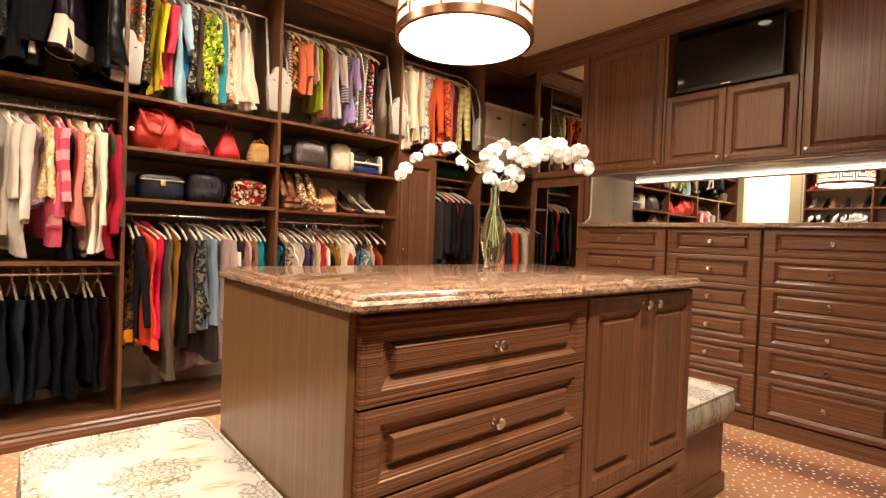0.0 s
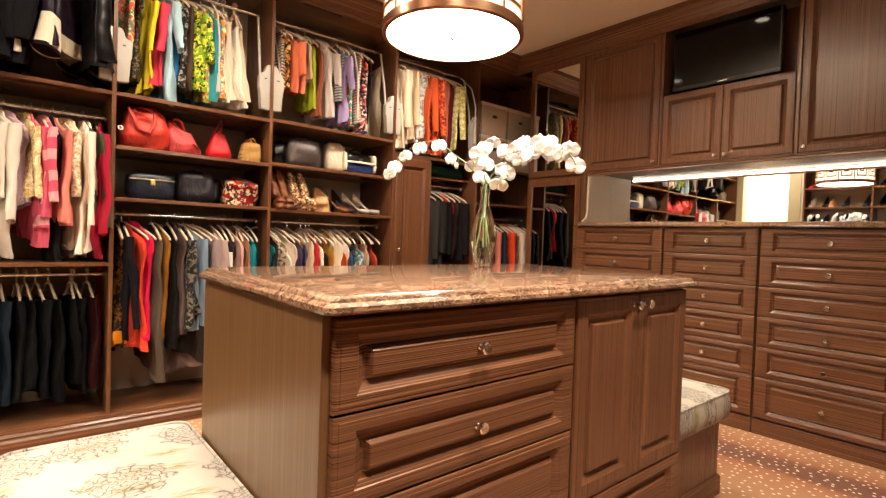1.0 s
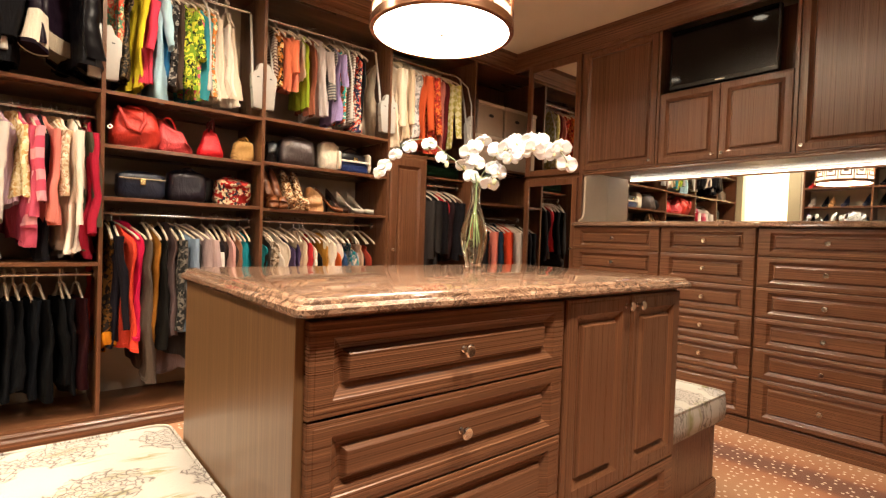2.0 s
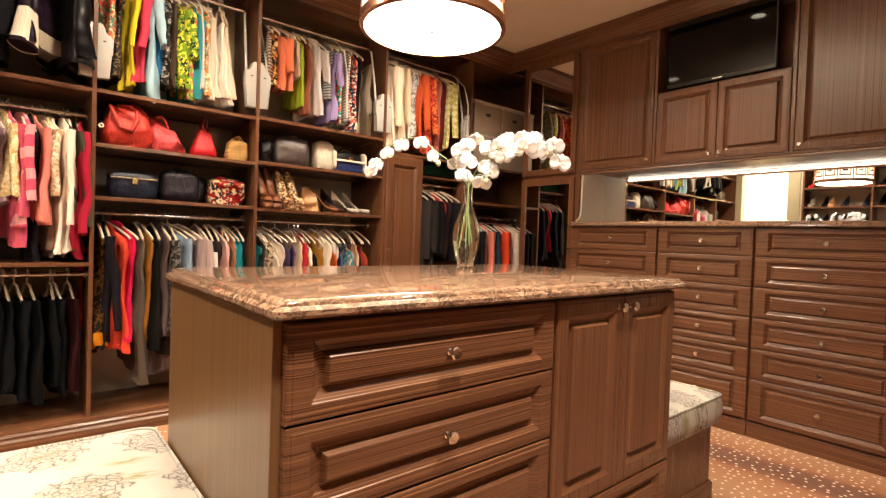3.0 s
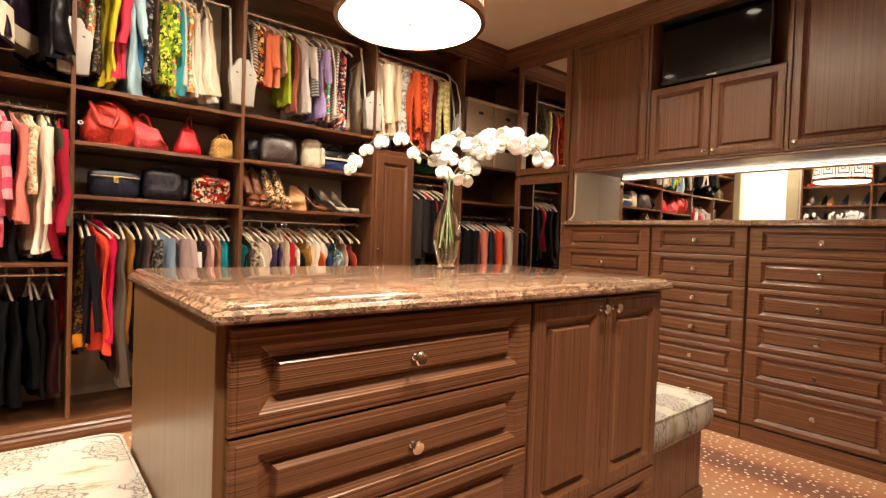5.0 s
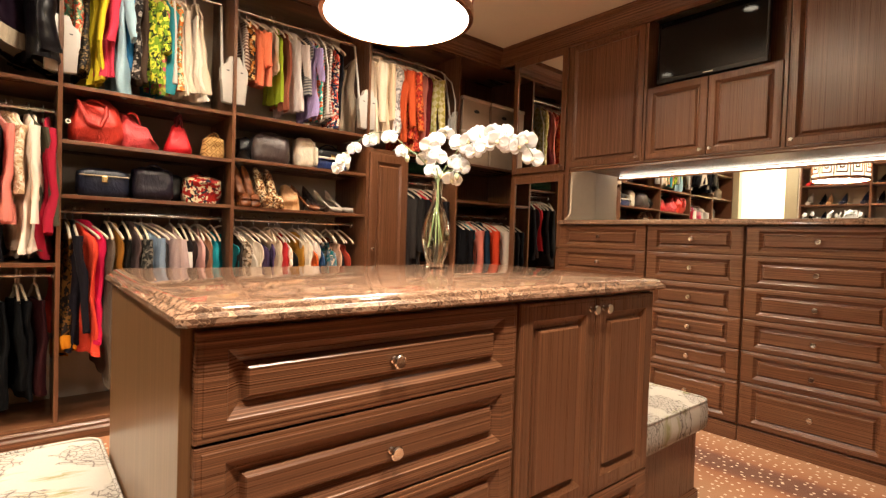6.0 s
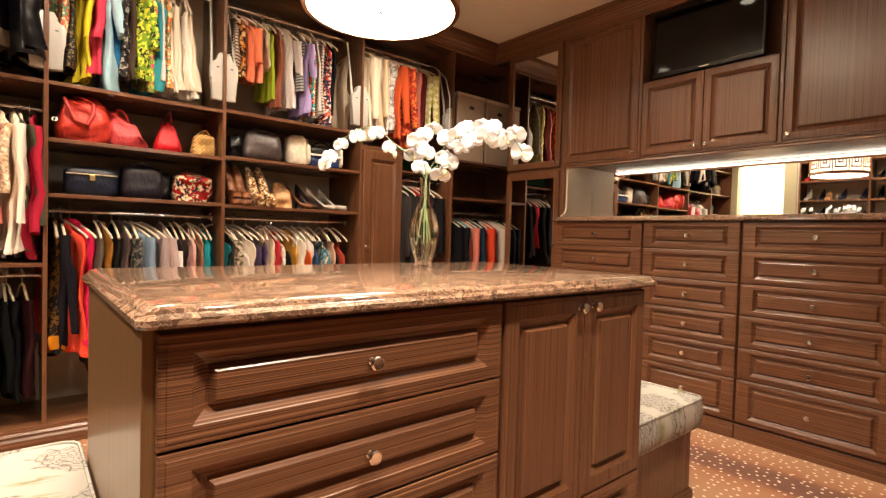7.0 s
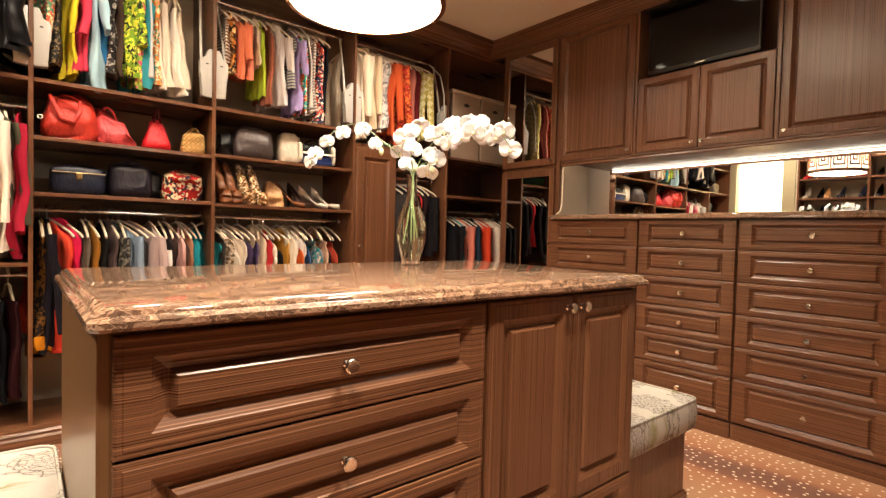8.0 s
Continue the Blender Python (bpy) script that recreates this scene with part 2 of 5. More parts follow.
def tube(bm, pts, r, seg=8, mat=0, cap=True):
    """A round bar along points; r is one radius or one a point."""
    pts = [Vector(p) for p in pts]
    rs = r if isinstance(r, (list, tuple)) else [r] * len(pts)
    rings, side = [], None
    for i, p in enumerate(pts):
        t = (pts[min(i + 1, len(pts) - 1)] - pts[max(i - 1, 0)]).normalized()
        if side is None:
            side = t.orthogonal().normalized()
        side = (side - t * side.dot(t)).normalized()
        up = t.cross(side)
        rings.append([bm.verts.new(p + (side * math.cos(2 * math.pi * k / seg) + up * math.sin(2 * math.pi * k / seg)) * rs[i]) for k in range(seg)])
    for a, b in zip(rings, rings[1:]):
        for k in range(seg):
            f = bm.faces.new((a[k], a[(k + 1) % seg], b[(k + 1) % seg], b[k]))
            f.material_index = mat
    if cap:
        for ring in (rings[0], rings[-1]):
            bm.faces.new(ring).material_index = mat


def bar(bm, profile, axis, a, b):
    """A straight moulding: the closed profile (in the two other axes) drawn from a to b along the axis."""
    ends = []
    for s in (a, b):
        ends.append([bm.verts.new((s, p, q) if axis == "x" else (p, s, q) if axis == "y" else (p, q, s)) for p, q in profile])
    n = len(profile)
    for i in range(n):
        bm.faces.new((ends[0][i], ends[0][(i + 1) % n], ends[1][(i + 1) % n], ends[1][i]))
    bm.faces.new(ends[0])
    bm.faces.new(ends[1])


def raised_panel(bm, at, u, n, w, h, t=0.020, frame_w=0.055, frame_h=None, slope=0.024):
    """A moulded front: at is its lower corner on the cabinet's face, u runs along its width, n points out, z is its height."""
    at, u, n, v = Vector(at), Vector(u), Vector(n), Vector((0, 0, 1))
    k = (frame_h or frame_w) / frame_w
    f, s = frame_w, slope
    steps = [(0, 0, 0), (0, 0, t - 0.0055), (0.0015, 0.0015, t - 0.0028), (0.0045, 0.0045, t - 0.0014), (0.0105, 0.0105, t - 0.0013), (0.0125, 0.0125, t)]
    steps += [(f, f * k, t), (f + 0.002, f * k + 0.002, t - 0.0025), (f + s * 0.7, f * k + s * 0.7, t - 0.0125), (f + s, f * k + s, t - 0.0150), (f + s + 0.002, f * k + s + 0.002, t - 0.0145), (f + s + 0.008, f * k + s + 0.008, t - 0.0040), (f + s + 0.011, f * k + s + 0.011, t - 0.0015)]
    loops = []
    for i, e, d in steps:
        loops.append([bm.verts.new(at + u * a + v * b + n * d) for a, b in ((i, e), (w - i, e), (w - i, h - e), (i, h - e))])
    for a, b in zip(loops, loops[1:]):
        for k in range(4):
            bm.faces.new((a[k], a[(k + 1) % 4], b[(k + 1) % 4], b[k]))
    bm.faces.new(loops[-1])
    bm.faces.new(loops[0])


def knob(parent, at, n, r=0.0145):
    bm = bmesh.new()
    prof = [(0, 0), (0.008, 0), (0.008, 0.002), (0.0055, 0.004), (0.0050, 0.014), (0.009, 0.017), (r, 0.020), (r, 0.0235), (r * 0.80, 0.0262), (r * 0.6, 0.0258), (0, 0.0265)]
    lathe(bm, prof, Matrix.Translation(at) @ Vector(n).to_track_quat("Z", "Y").to_matrix().to_4x4(), 18)
    part("knob", bm, NICKEL, parent, "round satin nickel knob", smooth=40)


# ---- structure ----
def slab(name, lo, hi, mat, label, category, bevel=0.0):
    bm = bmesh.new()
    box(bm, lo, hi, bevel)
    return thing(name, bm, mat, label, category, kind="structure")


slab("floor", (WEST - 1.6, SOUTH - 0.1, -0.06), (EAST + 0.2, NORTH + 0.2, 0.0), CARPET, "orange-brown carpet with pale dots and dark bands", "floor")
slab("ceiling", (WEST - 1.6, SOUTH - 0.1, CEIL), (EAST + 0.2, NORTH + 0.2, CEIL + 0.1), CEIL_PAINT, "smooth cream painted ceiling", "ceiling")
slab("wall_north", (WEST - 0.12, NORTH, 0), (EAST + 0.12, NORTH + 0.12, CEIL), WALL_PAINT, "taupe painted wall behind the open closet bays", "wall")
slab("wall_east", (EAST + 0.008, SOUTH, 0), (EAST + 0.13, NORTH, CEIL), WALL_PAINT, "taupe painted wall behind the drawers", "wall")
# Unseen south wall, added in dark wood so less light bounces onto the cabinets.
slab("wall_south", (WEST - 0.12, SOUTH - 0.1, 0), (EAST + 0.13, SOUTH, CEIL), wood("z"), "unseen added closing wall, brown to cut bounced light", "wall")
DOOR_Y = (2.46, 3.08)
bm = bmesh.new()
box(bm, (WEST - 0.12, SOUTH, 0), (WEST, DOOR_Y[0], CEIL))
box(bm, (WEST - 0.12, DOOR_Y[0], 2.3), (WEST, DOOR_Y[1], CEIL))
box(bm, (WEST - 0.12, DOOR_Y[1], 0), (WEST, NORTH, CEIL))
thing("wall_west", bm, WALL_PAINT, "taupe painted wall with an open doorway", "wall", kind="structure")
slab("hall_wall", (WEST - 1.55, 1.5, 0), (WEST - 1.45, NORTH + 0.2, CEIL), plain("hall_paint", (0.8, 0.74, 0.6), 0.8), "brightly lit cream hall wall beyond the doorway", "wall")
slab("hall_wall_side", (WEST - 1.45, NORTH + 0.1, 0), (WEST - 0.12, NORTH + 0.2, CEIL), plain("hall_paint_side", (0.8, 0.74, 0.6), 0.8), "cream hall wall beside the doorway", "wall")
slab("hall_wall_end", (WEST - 1.45, 1.5, 0), (WEST - 0.12, 1.6, CEIL), plain("hall_paint_end", (0.8, 0.74, 0.6), 0.8), "cream hall wall beside the doorway", "wall")
area_lamp("hall_lamp", (WEST - 0.75, 2.75, CEIL - 0.02), 0.5, 110, (WEST - 0.9, 2.75, 0), colour=(1.0, 0.86, 0.62))
bm = bmesh.new()
for y0, y1 in ((DOOR_Y[0] - 0.15, DOOR_Y[0] + 0.006), (DOOR_Y[1] - 0.006, DOOR_Y[1] + 0.085)):
    box(bm, (WEST, y0, 0), (WEST + 0.022, y1, 2.41), 0.005)
box(bm, (WEST, DOOR_Y[0] + 0.006, 2.30), (WEST + 0.022, DOOR_Y[1] - 0.006, 2.41), 0.005)
thing("trim_doorway", bm, TRIM_PAINT, "khaki painted casing round the open doorway", "door casing", kind="structure")

# crown mouldings and the soffit board over the closet bays
CROWN = [(0, 0), (0, 0.028), (0.012, 0.034), (0.020, 0.050), (0.040, 0.082), (0.066, 0.104), (0.082, 0.112), (0.082, 0.15), (-0.03, 0.15), (-0.03, 0)]
bm = bmesh.new()
bar(bm, [(FACE_N - p, CEIL - 0.149 + q) for p, q in CROWN], "x", WEST, 3.60)
thing("trim_crown_north", bm, wood("x"), "brown wood crown moulding over the closet bays", "crown moulding", kind="structure")
bm = bmesh.new()
bar(bm, [(3.56 - p * 0.6, CEIL - 0.149 + q) for p, q in CROWN], "y", 0.36, FACE_N - 0.002)
thing("trim_crown_east", bm, wood("y"), "brown wood crown moulding over the wall cabinets", "crown moulding", kind="structure")

# ceiling downlights: two known from reflections, six added as unseen fill lights
for lx, ly, watts, beam in DOWNLIGHTS_AND_FILLS:
    r = root("downlight", (lx, ly, CEIL), "small round recessed ceiling downlight, lit, six of eight added as fill", "ceiling light", "ceiling downlights")
    bm = bmesh.new()
    lathe(bm, [(0.042, 0), (0.064, 0), (0.064, -0.004), (0.060, -0.007), (0.044, -0.006), (0.042, 0)], Matrix.Translation((lx, ly, CEIL)), 28)
    part("trim_ring", bm, CEIL_PAINT, r, "cream trim ring", smooth=40)
    bm = bmesh.new()
    lathe(bm, [(0, -0.0035), (0.041, -0.0035), (0.041, -0.0015), (0, -0.0015)], Matrix.Translation((lx, ly, CEIL)), 28)
    part("lens", bm, glow("downlight_lens", (1.0, 0.87, 0.66), 14.0), r, "glowing lens")


# ---- island ----
IX0, IX1, IY0, IY1, ITOP = 0.512, 1.93, 0.842, 1.585, 0.957
isl = root("island_cabinet", (1.22, 1.2, 0), "brown wood-grain closet island with drawers and doors", "island")
bm = bmesh.new()
box(bm, (IX0, IY0, 0.10), (IX1, IY1, ITOP - 0.002), 0.002)
part("body", bm, melamine(), isl, "flat tan-brown cabinet sides")
bm = bmesh.new()
box(bm, (IX0 - 0.006, IY0 - 0.03, 0.0), (IX1 + 0.006, IY1 + 0.006, 0.098), 0.004)
part("plinth", bm, wood("x"), isl)
rows = [(0.770, 0.946), (0.590, 0.766), (0.350, 0.586), (0.112, 0.346)]
for z0, z1 in rows:
    bm = bmesh.new()
    raised_panel(bm, (0.530, IY0, z0), (1, 0, 0), (0, -1, 0), 0.725, z1 - z0, 0.020, 0.047, 0.031)
    d = part("drawer_front", bm, wood("x"), isl, "raised-panel drawer front with horizontal grain")
    knob(d, (0.893, IY0 - 0.020, (z0 + z1) / 2), (0, -1, 0))
for i, (x0, x1) in enumerate(((1.267, 1.588), (1.592, 1.914))):
    bm = bmesh.new()
    raised_panel(bm, (x0, IY0, 0.368), (1, 0, 0), (0, -1, 0), x1 - x0, 0.578, 0.020, 0.046)
    d = part("door", bm, wood("z"), isl, "raised-panel door with upright grain")
    knob(d, (x1 - 0.030 if i == 0 else x0 + 0.030, IY0 - 0.020, 0.914), (0, -1, 0))
bm = bmesh.new()
raised_panel(bm, (1.267, IY0, 0.112), (1, 0, 0), (0, -1, 0), 0.647, 0.252, 0.020, 0.060, 0.033)
d = part("drawer_front", bm, wood("x"), isl, "raised-panel drawer front with horizontal grain")
knob(d, (1.59, IY0 - 0.020, 0.24), (0, -1, 0))


def counter(name, lo, hi, label, edge=0.012):
    """A stone slab with an ogee edge all round."""
    bm = bmesh.new()
    t = hi[2] - lo[2]
    prof = [(0.010, 0), (0.003, 0.001), (0.0, 0.006), (0.001, t * 0.42), (0.006, t * 0.56), (0.011, t * 0.64), (0.013, t * 0.80), (0.018, t * 0.93), (0.026, t)]
    loops = []
    for i, z in prof:
        x0, y0, x1, y1, c = lo[0] + i, lo[1] + i, hi[0] - i, hi[1] - i, 0.012
        loops.append([bm.verts.new((a, b, lo[2] + z)) for a, b in ((x0 + c, y0), (x1 - c, y0), (x1, y0 + c), (x1, y1 - c), (x1 - c, y1), (x0 + c, y1), (x0, y1 - c), (x0, y0 + c))])
    for a, b in zip(loops, loops[1:]):
        for k in range(8):
            bm.faces.new((a[k], a[(k + 1) % 8], b[(k + 1) % 8], b[k]))
    bm.faces.new(loops[0])
    bm.faces.new(loops[-1])
    return thing(name, bm, GRANITE, label, "countertop", smooth=35)


counter("island_countertop", (0.497, 0.795, ITOP), (1.948, 1.605, 0.991), "polished brown marbled granite slab with a moulded edge on the island")


# ---- east wall: drawers, wall cabinets, tall mirrored cabinet ----
COLS = [(2.384, 1.687), (1.683, 1.102), (1.098, 0.41)]
ZROWS = [1.224, 1.056, 0.878, 0.700, 0.522, 0.344, 0.100]
for y1, y0 in COLS:
    c = root("drawer_chest", (FACE_CHEST + 0.2, (y0 + y1) / 2, 0), "brown wood drawer chest of six raised-panel drawers", "drawer chest", "drawer chests along the wall")
    bm = bmesh.new()
    box(bm, (FACE_CHEST + 0.021, y0, 0.09), (EAST + 0.004, y1, 1.227), 0.001)
    part("body", bm, wood("z"), c)
    bm = bmesh.new()
    box(bm, (FACE_CHEST + 0.006, y0, 0.0), (EAST, y1, 0.088), 0.003)
    part("plinth", bm, wood("y"), c)
    for za, zb in zip(ZROWS[1:], ZROWS):
        bm = bmesh.new()
        raised_panel(bm, (FACE_CHEST + 0.021, y1 - 0.004, za + 0.002), (0, -1, 0), (-1, 0, 0), y1 - y0 - 0.008, zb - za - 0.004, 0.021, 0.064, 0.027, 0.018)
        d = part("drawer_front", bm, wood("y"), c)
        knob(d, (FACE_CHEST, (y0 + y1) / 2, (za + zb) / 2), (-1, 0, 0))
counter("chest_countertop", (FACE_CHEST - 0.03, 0.38, 1.2275), (EAST - 0.001, 2.396, 1.262), "brown speckled granite slab along the drawer chests")

bm = bmesh.new()
box(bm, (EAST - 0.004, 0.42, 1.2625), (EAST + 0.006, 2.385, 1.664))
thing("wall_mirror", bm, MIRROR, "frameless mirror between the counter and wall cabinets", "mirror", kind="")

bm = bmesh.new()
prof = [(3.60, 1.664), (3.60, 1.36), (3.594, 1.32), (3.578, 1.295), (3.545, 1.278), (3.535, 1.2625), (EAST - 0.005, 1.2625), (EAST - 0.005, 1.664)]
ends = [[bm.verts.new((a, y, b)) for a, b in prof] for y in (2.385, 2.4015)]
for i in range(len(prof)):
    bm.faces.new((ends[0][i], ends[0][(i + 1) % 8], ends[1][(i + 1) % 8], ends[1][i]))
bm.faces.new(ends[0])
bm.faces.new(ends[1])
thing("splash_panel", bm, plain("beige_laminate", (0.55, 0.46, 0.34), 0.4, grain=30, depth=0.05), "beige end panel with a curved foot between counter and cabinets", "panel")

UP0, UP1 = 1.665, CEIL - 0.12


def wall_cabinet(y0, y1, doors, label, z1=UP1, back=EAST + 0.006):
    c = root("wall_cabinet", (FACE_UPPER + 0.15, (y0 + y1) / 2, UP0), label, "wall cabinet", "wall cabinets")
    bm = bmesh.new()
    box(bm, (FACE_UPPER + 0.021, y0, UP0), (back, y1, z1), 0.001)
    part("body", bm, wood("z"), c)
    for a, b, side in doors:
        bm = bmesh.new()
        raised_panel(bm, (FACE_UPPER + 0.021, b, UP0 + 0.004), (0, -1, 0), (-1, 0, 0), b - a, z1 - UP0 - (0.02 if z1 == UP1 else 0.006), 0.021, 0.042, slope=0.020)
        d = part("door", bm, wood("z"), c, "raised-panel door with upright grain")
        knob(d, (FACE_UPPER, a + 0.028 if side == "r" else b - 0.028, UP0 + 0.036), (-1, 0, 0), 0.012)
    return c


wall_cabinet(1.812, 2.402, [(1.816, 2.426, "r")], "tall brown wood wall cabinet with one raised-panel door")
wall_cabinet(0.984, 1.792, [(1.392, 1.788, "r"), (0.988, 1.388, "l")], "low brown wood wall cabinet with two doors under the television", 2.158)
wall_cabinet(0.36, 0.964, [(0.364, 0.960, "l")], "tall brown wood wall cabinet with one raised-panel door")
# niche round the television
bm = bmesh.new()
box(bm, (FACE_UPPER + 0.004, 1.7925, UP0), (EAST + 0.005, 1.8115, UP1), 0.001)
box(bm, (FACE_UPPER + 0.004, 0.9645, UP0), (EAST + 0.005, 0.9835, UP1), 0.001)
box(bm, (EAST - 0.10, 0.984, 2.1585), (EAST + 0.004, 1.792, UP1))
thing("television_niche", bm, wood("z"), "brown wood recess between the wall cabinets", "niche")
tv = root("television", (3.66, 1.42, 2.16), "flat black television standing in a wood niche", "television")
TV = Matrix.Translation((3.66, 1.432, 2.195)) @ Matrix.Rotation(radians(0), 4, "Y")


def moved_box(m, lo, hi, bevel=0.0):
    b = bmesh.new()
    box(b, lo, hi, bevel)
    b.transform(m)
    return b


part("casing", moved_box(TV, (0.0, -0.338, 0.0), (0.045, 0.338, 0.41), 0.006), BLACK_PLASTIC, tv)
part("screen", moved_box(TV, (-0.002, -0.326, 0.028), (0.001, 0.326, 0.400)), BLACK_GLOSS, tv, "glossy black screen, switched off")
part("badge", moved_box(TV, (-0.003, -0.03, 0.010), (0.0, 0.03, 0.017)), CHROME, tv)
part("bracket", moved_box(Matrix.Identity(4), (3.70, 1.34, 2.1585), (3.80, 1.49, 2.40), 0.004), BLACK_PLASTIC, tv)

# light rail under the wall cabinets with its lit strip
bm = bmesh.new()
bar(bm, [(FACE_UPPER - 0.004, 1.664), (FACE_UPPER - 0.004, 1.656), (FACE_UPPER + 0.004, 1.650), (FACE_UPPER + 0.002, 1.640), (FACE_UPPER + 0.005, 1.635), (FACE_UPPER + 0.022, 1.635), (FACE_UPPER + 0.022, 1.664)], "y", 0.36, 2.398)
thing("trim_light_rail", bm, wood("y"), "brown wood light rail under the wall cabinets", "light rail", kind="structure")
bm = bmesh.new()
box(bm, (FACE_UPPER + 0.0245, 0.40, 1.648), (FACE_UPPER + 0.038, 2.36, 1.6600), 0.003)
thing("under_cabinet_light", bm, glow("strip_glow", (1.0, 0.90, 0.74), 8.0), "long glowing strip light under the wall cabinets", "strip light")

# tall cabinet with two mirrored doors
tall = root("tall_cabinet", (3.68, 2.64, 0), "tall brown wood cabinet with two mirrored doors", "cabinet")
TY0, TY1 = 2.432, 2.985
bm = bmesh.new()
box(bm, (FACE_TALL + 0.021, 2.4025, 0.0), (EAST + 0.004, TY1, UP1 + 0.004), 0.001)
part("body", bm, wood("z"), tall)
for z0, z1, kz in ((1.655, 2.605, 1.69), (0.11, 1.622, 1.05)):
    bm = bmesh.new()
    u, f = 0.035, 0.052
    for lo, hi in (((TY0 + 0.004, z0), (TY0 + f, z1)), ((TY1 - f, z0), (TY1 - 0.004, z1)), ((TY0 + f, z0), (TY1 - f, z0 + f)), ((TY0 + f, z1 - f), (TY1 - f, z1))):
        box(bm, (FACE_TALL, lo[0], lo[1]), (FACE_TALL + 0.0205, hi[0], hi[1]), 0.003)
    d = part("door", bm, wood("z"), tall, "wood door frame round a mirror")
    bm = bmesh.new()
    box(bm, (FACE_TALL + 0.010, TY0 + f - 0.002, z0 + f - 0.002), (FACE_TALL + 0.016, TY1 - f + 0.002, z1 - f + 0.002))
    part("mirror_pane", bm, MIRROR, d, "clear mirror pane")
    knob(d, (FACE_TALL, TY0 + 0.03, kz), (-1, 0, 0), 0.012)


# ---- north wall closet bays ----
PANELS = [-0.93, -0.24, 0.470, 1.305, 2.240, 3.100]
PT = 0.019
DECK = 0.085


def board(name, lo, hi, grain, parent):
    bm = bmesh.new()
    box(bm, lo, hi, 0.0012)
    return part(name, bm, wood(grain), parent)


closet = root("open_closet", (1.5, 3.4, 0), "brown wood open closet with panels and shelves along the wall", "closet")
for x in PANELS:
    board("side_panel", (x - PT / 2, FACE_N, DECK + 0.02), (x + PT / 2, NORTH - 0.001, 2.60), "z", closet)
board("deck", (WEST + 0.002, FACE_N - 0.004, DECK), (EAST, NORTH - 0.001, DECK + 0.0195), "x", closet)
bm = bmesh.new()
bar(bm, [(FACE_N - 0.030, 0.0), (FACE_N - 0.030, 0.050), (FACE_N - 0.022, 0.062), (FACE_N - 0.024, 0.074), (FACE_N - 0.012, 0.0845), (FACE_N + 0.01, 0.0845), (FACE_N + 0.01, 0.0)], "x", WEST + 0.002, 3.55)
thing("baseboard", bm, wood("x"), "moulded brown wood base along the closet bays", "baseboard", kind="structure")
board("top_board", (WEST + 0.002, FACE_N + 0.002, 2.600), (EAST, NORTH - 0.001, 2.625), "x", closet)
SHELVES = {(-0.93, -0.24): (0.5, 0.9, 1.25, 1.5, 1.795, 2.15), (-0.24, 0.47): (0.890, 1.787), (0.47, 1.305): (1.236, 1.510, 1.789), (1.305, 2.24): (1.230, 1.522, 1.797), (2.24, 3.10): (1.715,), (3.10, 3.915): (1.400, 1.715)}
for (x0, x1), zs in SHELVES.items():
    for z in zs:
        board("shelf", (x0 + PT / 2 + 0.0005, FACE_N + 0.003, z), (x1 - PT / 2 - 0.0005, NORTH - 0.002, z + 0.0195), "x", closet)
board("back_board", (3.11, NORTH - 0.012, 0.12), (EAST - 0.0005, NORTH - 0.003, 2.60), "z", closet)
board("side_panel", (EAST - 0.010, 2.99, 0.12), (EAST - 0.001, NORTH - 0.013, 2.60), "z", closet)


# ---- cloth materials ----
CLOTHS = {}


